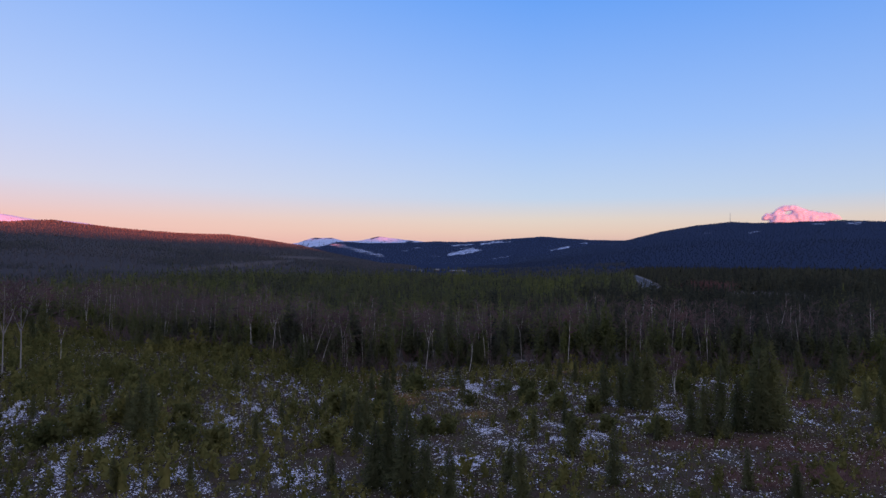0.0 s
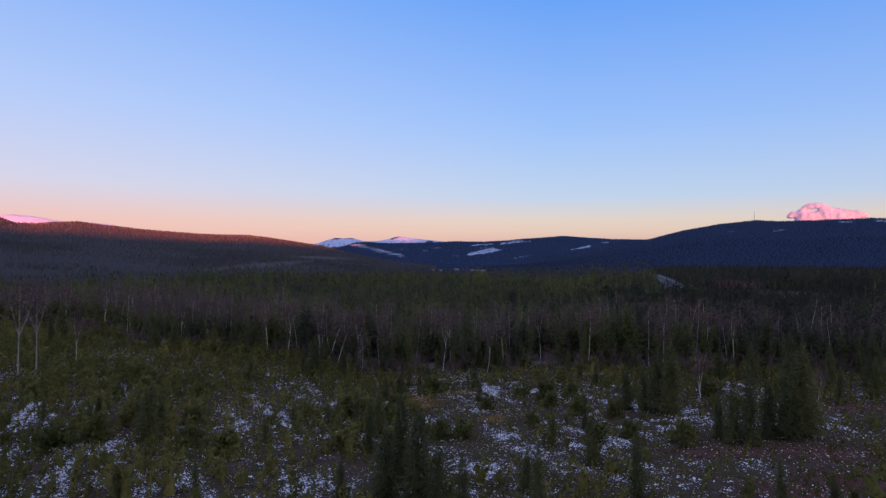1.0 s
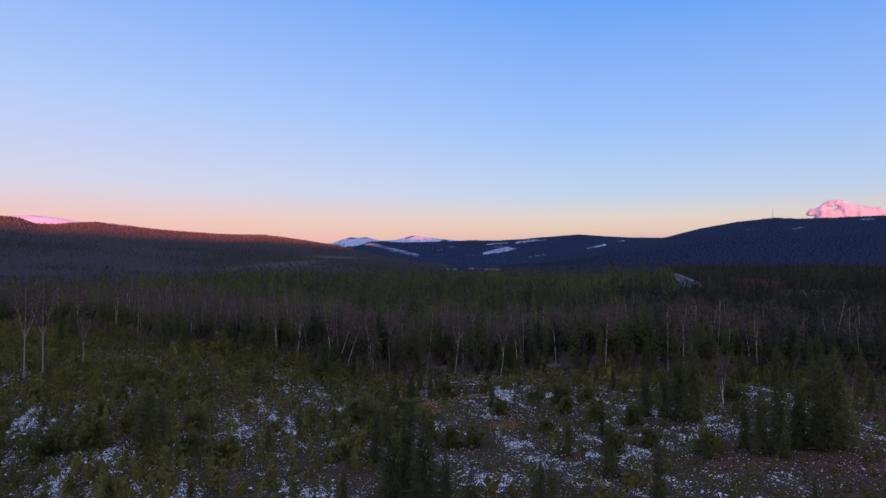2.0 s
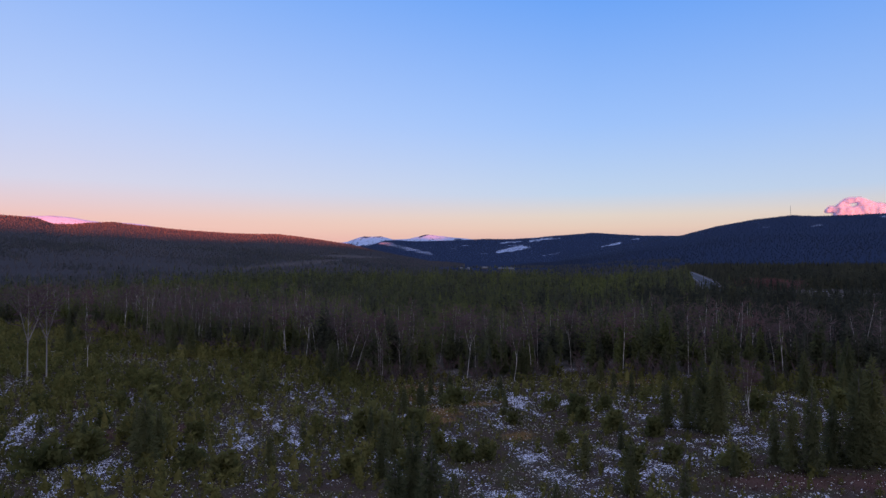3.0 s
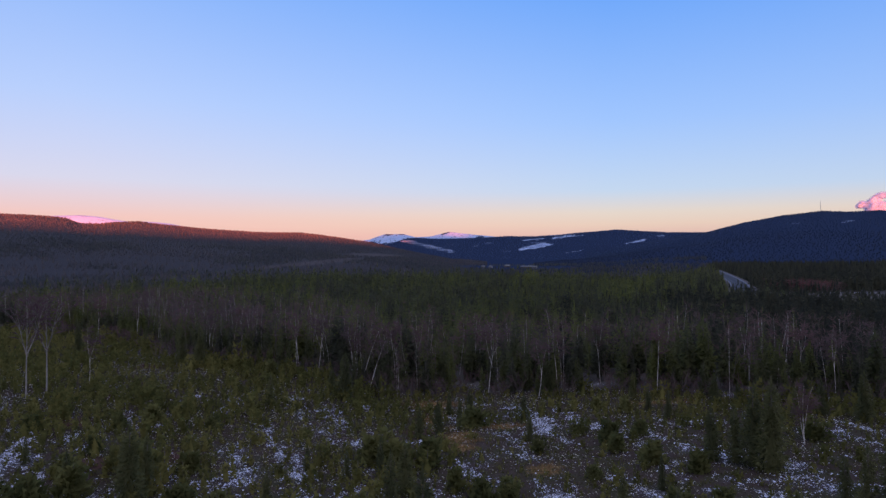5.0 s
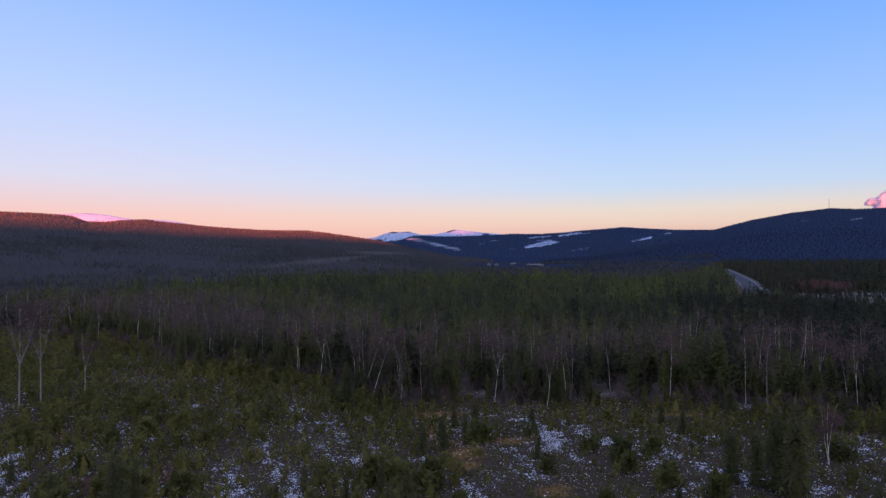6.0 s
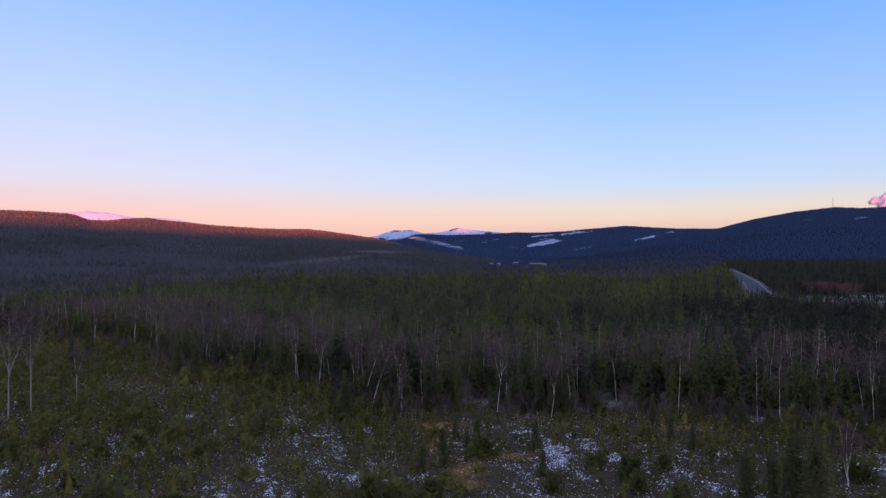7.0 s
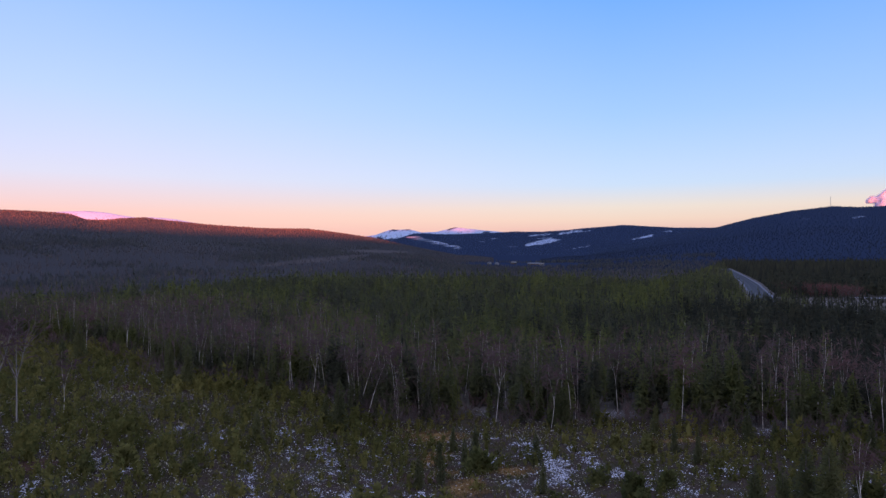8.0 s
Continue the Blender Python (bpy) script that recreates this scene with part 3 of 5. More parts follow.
BAY_SNOW = ((-124, 178, 9, 6), (-112, 170, 5, 4), (-150, 196, 9, 5), (-140, 186, 7, 5), (-88, 150, 4, 3))
BARE_SPOTS = ((-23.5, 116, 3.2, 6), (-11, 105.3, 2.4, 2.6), (-36, 143, 5, 5), (26, 92, 9, 3), (16, 136, 18, 6), (-100, 142, 32, 9), (-92, 128, 14, 7), (-58, 108, 5, 5),
              (34, 75, 7, 5), (-33, 136, 3, 7))
DRY_SPOTS = ((-23.5, 116, 2.6, 4.5), (-22, 111, 1.6, 2), (-11, 105.3, 2.2, 2.0), (-36, 143, 5, 4), (-20, 124, 4, 2), (-32, 130, 2.2, 6), (-28, 122, 2, 2), (4, 140, 7, 1.4))
RUSTY_SPOTS = ((15, 88, 6, 3), (24, 88, 8, 3.5), (25, 79, 7, 5), (18, 76, 6, 4), (34, 84, 8, 6), (-91, 126, 6, 4), (-105, 153, 6, 4), (-80, 107, 4, 4), (-62, 93, 3, 3),
               (-54, 98, 5, 3), (-30, 119, 4, 3), (35, 112, 8, 4))


def spots_at(x, y, spots):
    return np.maximum.reduce([blot(x, y, *p) for p in spots])


def snow_lie(x, y):
    """How thick the old snow lies on the clearing: in beds, furrows and hollows, thinner under the saplings."""
    lie = -0.07 + 0.46 * rough(1.1 * x + 0.66 * y, 0.25 * y, 2.3, 91, 3) + 0.26 * rough(x, y, 3.2, 41, 2) + 0.30 * rough(x, y, 1.3, 95, 2) + 0.09 * smooth(-88, -70, x) - 0.10 * smooth(-14, 5, x) - 0.11 * smooth(106, 118, y) * smooth(-22, -38, x) + 0.05 * smooth(100, 88, y) * smooth(-22, -38, x)
    return lie + 0.16 * spots_at(x, y, SNOW_BEDS) + 0.28 * spots_at(x, y, BAY_SNOW) - 0.75 * spots_at(x, y, BARE_SPOTS) - 0.6 * smooth(10, 4, wood_edge(x) - y) * smooth(-75, -60, x) - 0.28 * spots_at(x, y, RUSTY_SPOTS)


# Bearing, height over the horizon, half width and half height, in degrees, of open snow on the far slopes.
SNOWFIELDS = ((-8.0, 1.02, 1.5, 0.20, 0.16), (-5.7, 2.02, 1.1, 0.08, 0.06), (-6.6, 1.80, 1.7, 0.13, 0.08), (-8.2, 1.66, 1.0, 0.08, 0.10), (-4.4, 1.97, 1.2, 0.08, 0.04),
              (-12.4, 1.27, 1.1, 0.10, 0.22), (-3.8, 0.72, 1.4, 0.05, 0.16), (-10.4, 0.66, 0.6, 0.05, 0.05), (-15.5, 1.15, 0.6, 0.05, 0.1),
              (1.1, 1.55, 2.2, 0.09, 0.21), (-1.0, 1.78, 0.5, 0.04, 0.0), (1.6, 2.15, 0.7, 0.04, -0.05), (-7.6, 1.42, 0.7, 0.05, 0.1),
              (15.7, 2.66, 0.6, 0.06, 0.12), (12.6, 2.7, 0.7, 0.05, 0.1), (20.3, 3.22, 0.8, 0.08, 0.0), (22.9, 3.25, 1.2, 0.11, 0.0), (14.9, 3.5, 0.5, 0.05, -0.05),
              (14.5, 0.76, 0.7, 0.05, 0.0), (-40.5, 0.62, 0.7, 0.04, 0.0), (-31.5, 0.75, 0.8, 0.04, -0.05), (-46.5, 0.35, 1.6, 0.04, 0.0))
FIELDS = ((-27, -0.42, 4.6, 0.17, 0.09), (-21.5, 0.28, 2.6, 0.12, -0.03))


def field(x, y, z):
    """Pale felled strips and farmland on the lower slopes."""
    far, bearing = np.hypot(x - CENTRE[0], y - CENTRE[1]), np.degrees(np.arctan2(x - CENTRE[0], y - CENTRE[1]))
    rise = np.degrees(np.arctan2(z - 27, far))
    out = np.zeros(np.shape(x))
    for b, r, hw, hh, slope in FIELDS:
        out = np.maximum(out, smooth(1.4, 0.6, ((bearing - b) / hw) ** 2 + ((rise - r - slope * (bearing - b)) / hh) ** 2 + 0.6 * rough(x, y, 120, 37)))
    return out * smooth(520, 650, far)


def snowfield(x, y, z):
    far, bearing = np.hypot(x - CENTRE[0], y - CENTRE[1]), np.degrees(np.arctan2(x - CENTRE[0], y - CENTRE[1]))
    rise = np.degrees(np.arctan2(z - 25, far))
    s = np.zeros(np.shape(x))
    for b, r, hw, hh, slope in SNOWFIELDS:
        wob = rough(x, 0.6 * y, 70, 31, 4)
        s = np.maximum(s, smooth(1.3, 0.5, ((bearing - b) / hw) ** 2 + ((rise - r - slope * (bearing - b)) / hh) ** 2 + 1.5 * wob))
    s = s * smooth(1000, 1400, far) * (1 - 0.14 * smooth(9, 11, bearing))
    s = np.maximum(s, 1.18 * smooth(4050, 4300, far) * smooth(-25, -23, bearing) * smooth(-8, -9.5, bearing) * smooth(1.1, 1.5, rise + 0.25 * rough(x, y, 200, 33)) * smooth(-0.72, -0.35, rough(x, y, 90, 35, 4)))
    return np.maximum(s, 1.22 * smooth(2500, 2800, far) * smooth(-54, -50, bearing) * smooth(-35, -36.5, bearing) * smooth(2.4, 2.7, rise) * smooth(-0.95, -0.6, rough(x, 2.5 * y, 130, 39, 4)))


def build_ground():
    bearings = np.radians(np.concatenate([np.arange(-60, 38, 0.36), np.arange(40, 298, 2.0)]))
    rings = np.concatenate([[0.02, 1.0, 2.5], np.geomspace(4, 4950, 350)])
    x = CENTRE[0] + rings[:, None] * np.sin(bearings)[None]
    y = CENTRE[1] + rings[:, None] * np.cos(bearings)[None]
    z = ground_height(x, y)
    nb, nr = len(bearings), len(rings)
    i = np.arange(nr - 1)[:, None] * nb
    j, k = np.arange(nb)[None], (np.arange(nb)[None] + 1) % nb
    a, b, c, d = i + j, i + k, i + nb + k, i + nb + j
    tris = np.concatenate([np.stack([a, c, b], -1).reshape(-1, 3), np.stack([a, d, c], -1).reshape(-1, 3)])
    me = mesh_of("ground", np.stack([x, y, z], -1).reshape(-1, 3), tris, [GROUND])
    me.polygons.foreach_set("use_smooth", np.ones(len(tris), bool))
    woods = smooth(-1, 4, y - wood_edge(x)) * smooth(20, 30, y)
    far = np.hypot(x - CENTRE[0], y - CENTRE[1])
    dry = spots_at(x, y, DRY_SPOTS)
    heap = snow_lie(x, y)
    snow = np.where(woods > 0.5, -0.25, heap) - 0.6 * dry
    snow = np.maximum(snow, 0.9 * np.maximum.reduce([blot(x, y, *p) for p in ((66, 299, 2.5, 7), (73, 298, 2.5, 7), (95, 369, 15, 4), (-390, 580, 18, 16))]))
    snow = np.maximum(snow, 0.45 * np.maximum.reduce([blot(x, y, *p) for p in ((-30, 160, 3, 3), (-8, 156, 4, 2), (14, 144, 2.5, 2), (22, 208, 5, 8), (-128, 178, 7, 5), (-118, 165, 5, 3))]))
    snow = np.where(far > 900, -0.6 + 1.8 * snowfield(x, y, z), snow)
    dry = np.maximum(dry, 0.9 * field(x, y, z))
    turn = np.degrees(np.arctan2(x - CENTRE[0], y - CENTRE[1]))
    # The last mask marks slopes whose soil gets the painted haze blue.
    for name, values in (("snow", snow), ("rust", spots_at(x, y, RUSTY_SPOTS) * (woods < 0.5)), ("dry", dry), ("woods", woods), ("distant", smooth(250, 700, far)), ("haze_tint", np.maximum(np.maximum(smooth(-17, -12, turn) * smooth(800, 1400, far), smooth(1, 5, turn) * smooth(650, 900, far)), smooth(-27, -24, turn) * smooth(2200, 2500, far)))):
        me.attributes.new(name, "FLOAT", "POINT").data.foreach_set("value", values.astype(np.float32).ravel())
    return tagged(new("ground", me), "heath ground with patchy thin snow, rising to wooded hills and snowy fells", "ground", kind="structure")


build_ground()


# ---- the wood ----
def open_land(x, y):
    """Where no forest tree stands."""
    gap = (x - road_middle(y) > -7.5) & (x - road_middle(y) < 7.0) & (y > 326) & (y < 885)
    for cx, cy, rx, ry in ((22, 208, 4, 8), (69, 296, 6, 9), (95, 366, 17, 8), (76, 374, 9, 8), (-30, 160, 4, 4), (-8, 155, 4, 3), (14, 144, 3, 2.5), (-388, 566, 20, 30)):
        gap = gap | (((x - cx) / rx) ** 2 + ((y - cy) / ry) ** 2 < 1)
    # farmland by the houses
    return gap | (((x + 215) / 130) ** 2 + ((y - 1290) / 110) ** 2 < 1)


def tree_size(x, y, rng):
    """Height of the forest trees: lower, younger stands before the road."""
    emergent = rng.uniform(0, 1, np.shape(x)) < 0.3
    h = np.where(emergent, 11.3, 8.0) + 1.8 * rough(x, y, 40, 51) + rng.normal(0, 1.3, np.shape(x))
    young = smooth(20, 32, x) * smooth(120, 105, x) * smooth(250, 290, y) * smooth(400, 330, y)
    h = h * (1 - 0.33 * young) * (1 - 0.36 * smooth(36, 42, x) * smooth(116, 106, x) * smooth(262, 285, y) * smooth(362, 354, y))
    h = h * (1 - 0.30 * smooth(350, 420, y) * smooth(0, -6, x - road_middle(y)) * smooth(-60, 0, x))
    h = h * (1 - 0.45 * smooth(56, 64, x) * smooth(122, 112, x) * smooth(284, 294, y) * smooth(364, 358, y))
    return np.clip(h, 2.2, 15)


def polar_spots(rng, r0, r1, spacing, b0=-56, b1=32):
    """Jittered spots in a sector round the valley's middle."""
    spots, r = [], r0
    while r < r1:
        n = int(r * radians(b1 - b0) / spacing)
        b = np.radians(b0 + (b1 - b0) * (np.arange(n) + rng.uniform(0, 1, n)) / n)
        rr = r + rng.uniform(-0.5, 0.5, n) * spacing
        spots.append(np.stack([CENTRE[0] + rr * np.sin(b), CENTRE[1] + rr * np.cos(b)], -1))
        r += spacing
    return np.concatenate(spots)


rng = np.random.default_rng(7)
SPRUCES, TRUNKS = [], []
for k in range(6):
    SPRUCES.append(plant_mesh("spruce_crown", *cored_crown(rng, 800, rng.uniform(0.13, 0.19), (0.02, 0.04, 0.08, 0.12, 0.18, 0.25)[k], 0.36, 0.2, 1.0, 0.23, 4, 5, 0.22), [NEEDLES]))
TRUNK = mesh_of("spruce_trunk", *tube([(0, 0, 0), (0.003, 0, 0.3), (-0.002, 0.002, 0.7), (0, 0, 0.96)], [0.013, 0.010, 0.006, 0.001], 6), [GREY_BARK])


def spruce_tree(name, crown, size, width, x, y, turn, label, group):
    base = new(name)
    base.empty_display_size = 0.2
    part("trunk", TRUNK, base)
    part("crown", crown, base)
    base.matrix_world = Matrix.Translation((x, y, standing(x, y))) @ Euler((rng.normal(0, 0.015), rng.normal(0, 0.015), turn)).to_matrix().to_4x4() @ Matrix.Diagonal((size * width, size * width, size, 1))
    return tagged(base, label, "tree", group)


# The front rank of the wood, tree by tree.
rank = []
for x in np.arange(-232, 62, 2.75):
    for row in range(3):
        px = x + rng.uniform(-0.9, 0.9)
        py = float(wood_edge(px)) + 0.8 + row * 2.6 + rng.uniform(-1, 1.2)
        if not open_land(np.array(px), np.array(py)) and rng.uniform() < 0.9:
            rank.append((px, py, row))
for px, py, row in rank[:300]:
    size = float(tree_size(np.array(px), np.array(py), rng)) * (rng.uniform(0.3, 0.85) if row == 0 else rng.uniform(0.75, 1.05))
    spruce_tree("spruce_tree", SPRUCES[rng.integers(0, 3) if row == 0 else rng.integers(1, 6)], size, rng.uniform(0.85, 1.25), px, py, rng.uniform(0, 6.28),
                "dark green spruce at the edge of the wood", "trees of the wood's edge")

mid_spruce = []
for k in range(8):
    v, f = cored_crown(rng, 104, rng.uniform(0.15, 0.22), rng.uniform(0.06, 0.2), 0.52, 0.15, 1.05, 0.26, 3, 4, 0.4)
    mid_spruce.append((v, f, np.zeros(len(f), int)))
back_spruce = []
for k in range(8):
    v, f = cored_crown(rng, 44, rng.uniform(0.16, 0.22), 0.15, 0.75, 0.1, 1.05, 0.34, 3, 4, 0.5)
    back_spruce.append((v, f, np.zeros(len(f), int)))
spire = []
for k in range(8):
    v, f = far_spire(rng, 3, 5, rng.uniform(0.15, 0.2))
    spire.append((v, f, np.zeros(len(f), int)))
hill_spire = []
for k in range(6):
    v, f = far_spire(rng, 2, 4, rng.uniform(0.2, 0.28))
    hill_spire.append((v, f, np.zeros(len(f), int)))


def stand_of(name, templates, spots, sizes, mats, label, tilt=0.02, widths=None, soft=0.0):
    z = ground_height(spots[:, 0], spots[:, 1]) - 0.1
    ob = scattered(name, templates, np.column_stack([spots, z]), sizes, rng.uniform(0, 6.28, len(spots)), rng.integers(0, len(templates), len(spots)), mats, tilt, widths, soft)
    return tagged(ob, label, "forest", kind="stuff")


def green_wood(x, y):
    """Where the green conifers stand; past that the valley is bare and brown."""
    far, bearing = np.hypot(x - CENTRE[0], y - CENTRE[1]), np.degrees(np.arctan2(x - CENTRE[0], y - CENTRE[1]))
    reach = np.interp(bearing, (-60, -40, -30, -24, 2, 6), (350, 360, 400, 490, 500, 1000)) + 25 * rough(x, y, 80, 55)
    return (y > wood_edge(x) + 5) & ~open_land(x, y) & (far < reach), (y > wood_edge(x) + 5) & ~open_land(x, y) & (far >= reach)


s = polar_spots(rng, 95, 245, 2.9)
s = s[green_wood(s[:, 0], s[:, 1])[0] & (s[:, 1] > wood_edge(s[:, 0]) + 7.5)]
# Towards the road more trees take the needle colour darkened for shade.
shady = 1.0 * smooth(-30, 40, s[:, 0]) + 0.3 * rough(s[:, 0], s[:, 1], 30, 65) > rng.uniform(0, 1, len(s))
for stand, mat, label in ((s[~shady], NEEDLES, "dense olive spruce wood behind the clearing"), (s[shady], SHADED_NEEDLES, "dense spruces towards the road, shade put into their colour")):
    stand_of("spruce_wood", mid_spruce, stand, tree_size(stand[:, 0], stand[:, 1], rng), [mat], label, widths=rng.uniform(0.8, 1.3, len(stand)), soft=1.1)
s = polar_spots(rng, 245, 430, 3.6)
s = s[green_wood(s[:, 0], s[:, 1])[0]]
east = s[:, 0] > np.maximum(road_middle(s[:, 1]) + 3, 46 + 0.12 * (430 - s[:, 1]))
stand_of("spruce_wood", back_spruce, s[~east], tree_size(s[~east, 0], s[~east, 1], rng), [NEEDLES], "olive green conifer wood on the valley floor", widths=rng.uniform(0.85, 1.4, int((~east).sum())), soft=1.1)
stand_of("spruce_wood", back_spruce, s[east], tree_size(s[east, 0], s[east, 1], rng), [SHADED_NEEDLES], "spruce wood east of the road, shade put into its colour", widths=rng.uniform(0.85, 1.4, int(east.sum())), soft=1.1)
s = polar_spots(rng, 430, 1000, 5.0)
s = s[green_wood(s[:, 0], s[:, 1])[0]]
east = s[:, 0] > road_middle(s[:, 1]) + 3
stand_of("conifer_forest", spire, s[~east], tree_size(s[~east, 0], s[~east, 1], rng), [NEEDLES], "olive conifer forest farther down the valley", widths=rng.uniform(0.9, 1.5, int((~east).sum())), soft=1.1)
stand_of("spruce_forest", spire, s[east], tree_size(s[east, 0], s[east, 1], rng), [SHADED_NEEDLES], "spruce forest on the far side of the road, shade put into its colour", widths=rng.uniform(0.9, 1.5, int(east.sum())), soft=1.1)
s = np.concatenate([polar_spots(rng, 240, 600, 5.0, -58, -20), polar_spots(rng, 600, 1250, 9.0, -58, 8), polar_spots(rng, 480, 600, 6.0, -20, 6)])
s = s[green_wood(s[:, 0], s[:, 1])[1]]
s = s[rough(s[:, 0], s[:, 1], 70, 57) + 0.4 > rng.uniform(-0.6, 0.8, len(s))]
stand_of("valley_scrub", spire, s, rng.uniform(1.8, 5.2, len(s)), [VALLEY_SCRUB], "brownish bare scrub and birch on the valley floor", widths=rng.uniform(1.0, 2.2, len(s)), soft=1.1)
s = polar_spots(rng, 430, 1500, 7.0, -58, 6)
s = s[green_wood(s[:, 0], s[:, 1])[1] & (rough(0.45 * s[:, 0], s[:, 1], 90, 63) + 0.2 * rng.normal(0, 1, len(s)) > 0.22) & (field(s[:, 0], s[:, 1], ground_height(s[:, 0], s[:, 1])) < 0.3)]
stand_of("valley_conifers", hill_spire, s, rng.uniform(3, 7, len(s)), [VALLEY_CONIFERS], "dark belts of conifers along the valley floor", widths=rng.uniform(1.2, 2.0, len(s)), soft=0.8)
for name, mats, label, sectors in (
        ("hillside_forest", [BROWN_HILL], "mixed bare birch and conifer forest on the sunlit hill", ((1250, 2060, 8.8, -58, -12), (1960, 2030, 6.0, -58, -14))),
        ("hillside_forest", [HAZE_HILL], "spruce forest on the shaded hill with the mast, coloured haze blue", ((2000, 2950, 14.0, -4, 30), (2850, 2930, 7.5, 0, 30))),
        ("hillside_forest", [SHADED_HILL], "dark spruce forest on the foot of the shaded hill, coloured a weaker haze blue", ((1000, 2150, 13.0, -8, 30),)),
        ("hillside_forest", [FAR_HILL], "forest on the hill beyond the valley, coloured haze blue", ((2400, 3900, 17.0, -23, 12), (3760, 3830, 9.0, -22, 12)))):
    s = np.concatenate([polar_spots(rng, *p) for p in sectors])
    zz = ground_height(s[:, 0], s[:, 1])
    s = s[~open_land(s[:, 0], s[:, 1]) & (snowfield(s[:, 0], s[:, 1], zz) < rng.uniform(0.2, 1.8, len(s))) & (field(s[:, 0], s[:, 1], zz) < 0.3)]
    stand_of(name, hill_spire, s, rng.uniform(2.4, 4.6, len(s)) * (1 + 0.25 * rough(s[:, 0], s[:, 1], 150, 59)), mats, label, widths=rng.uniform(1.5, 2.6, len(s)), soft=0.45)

# ---- birches ----
BIRCH_KINDS = []
for k in range(5):
    wood, arms, spray = birch_shape(rng, bend=rng.uniform(0.02, 0.05), lean=(rng.uniform(-0.06, 0.06), rng.uniform(-0.06, 0.06)), forks=(((0.5, 0.09, 0.03),), (), ((0.3, -0.12, 0.04),), ((0.6, 0.08, 0.0), (0.4, -0.07, 0.05)), ())[k])
    BIRCH_KINDS.append((mesh_of("birch_trunk", *wood, [BIRCH_BARK]), mesh_of("birch_limbs", *arms, [GREY_BARK]), mesh_of("birch_twigs", *spray, [TWIGS])))
BROAD = birch_shape(rng, bend=0.014, limbs=15, twigs=11, bare=0.40, girth=0.0078, twig_width=0.0006, forks=((0.44, 0.16, 0.03), (0.5, -0.13, 0.05)), long=1.15, steep=1.45, along=0.6)
BROAD = (mesh_of("birch_trunk", *BROAD[0], [OLD_BARK]), mesh_of("birch_limbs", *BROAD[1], [OLD_BARK]), mesh_of("birch_twigs", *BROAD[2], [PURPLE_TWIGS]))
LEANING = birch_shape(rng, bend=0.02, lean=(0.30, 0.05), limbs=10, twigs=20, bare=0.5, girth=0.0065)
LEANING = (mesh_of("birch_trunk", *LEANING[0], [BIRCH_BARK]), mesh_of("birch_limbs", *LEANING[1], [GREY_BARK]), mesh_of("birch_twigs", *LEANING[2], [TWIGS]))
MANY = birch_shape(rng, bend=0.03, limbs=12, twigs=30, bare=0.35, girth=0.0075, forks=((0.0, -0.12, 0.02), (0.2, 0.15, 0.05)))
MANY = (mesh_of("birch_trunk", *MANY[0], [BIRCH_BARK]), mesh_of("birch_limbs", *MANY[1], [GREY_BARK]), mesh_of("birch_twigs", *MANY[2], [TWIGS]))


def birch_tree(kind, x, y, size, turn, label, group):
    base = new("birch_tree")
    base.empty_display_size = 0.2
    part("trunk", kind[0], base, "white bark with dark flecks")
    part("limb", kind[1], base)
    part("crown", kind[2], base, "purple-brown leafless twigs")
    base.matrix_world = Matrix.Translation((x, y, standing(x, y))) @ pose(0, 0, 0, 0, 0, turn) @ Matrix.Diagonal((size, size, size, 1))
    return tagged(base, label, "tree", group)


for x, y, size, turn in ((-101.0, 119.2, 18.2, 20), (-100.3, 122.7, 18.6, 200)):
    birch_tree(BROAD, x, y, size, turn, "tall leafless birch with a spreading crown in the clearing", "tall birches")
birch_tree(BIRCH_KINDS[0], -95.9, 127.5, 12.5, 40, "slim leafless birch beside two taller birches", "tall birches")
OUTLIERS = ((-149.7, 186.0, 14), (-180.6, 221.0, 15), (-138.1, 188.9, 14.5), (-149.7, 207.0, 15), (-135.6, 204.6, 14), (-138.8, 217.5, 15),
            (-129.5, 213.8, 14.5), (-97.6, 166.0, 13), (-95.5, 175.8, 13), (-86.8, 163.4, 12.3), (-165, 205, 13), (-122, 190, 13))
EDGE_BIRCHES = ((-85.2, 168.5, 14), (-63.6, 153.7, 13.5), (-70.9, 158.4, 13), (-55.3, 151.9, 12), (-54.2, 152.8, 12), (-43.2, 145.0, 9.0),
                (-47.7, 158.6, 13), (-50.0, 157.6, 12.5), (-43.8, 160.0, 13), (-37.3, 168.5, 13.5), (-33.4, 168.2, 14), (-27.6, 152.2, 14.0),
                (-29.0, 164.2, 14.5), (-17.4, 147.5, 11), (-14.4, 150.6, 13), (-14.2, 158.7, 13), (-7.2, 157.7, 12.5), (2.5, 147.4, 12.5),
                (5.0, 158.3, 12.5), (18.5, 163.5, 12.8), (15.5, 139.3, 11), (24.8, 150.0, 11.5), (28.4, 143.6, 11.6))
for n, (x, y, size) in enumerate(OUTLIERS):
    birch_tree(BIRCH_KINDS[n % 5], x, y, size, 67 * n, "slim leafless birch at the far end of the clearing", "birches of the clearing")
for n, (x, y, size) in enumerate(EDGE_BIRCHES):
    birch_tree(BIRCH_KINDS[(n * 2 + 1) % 5], x, y, size, 101 * n, "white-stemmed leafless birch against the dark spruces", "birches of the wood's edge")
for x, y, size in ((-52.6, 150.8, 11.5), (-49.7, 147.8, 10.5)):
    birch_tree(LEANING, x, y, size, 0, "leaning white-stemmed birch at the wood's edge", "leaning birches")
birch_tree(MANY, 17.7, 115.9, 7.4, 0, "small birch with several crooked stems beside young spruces", "birches of the clearing")
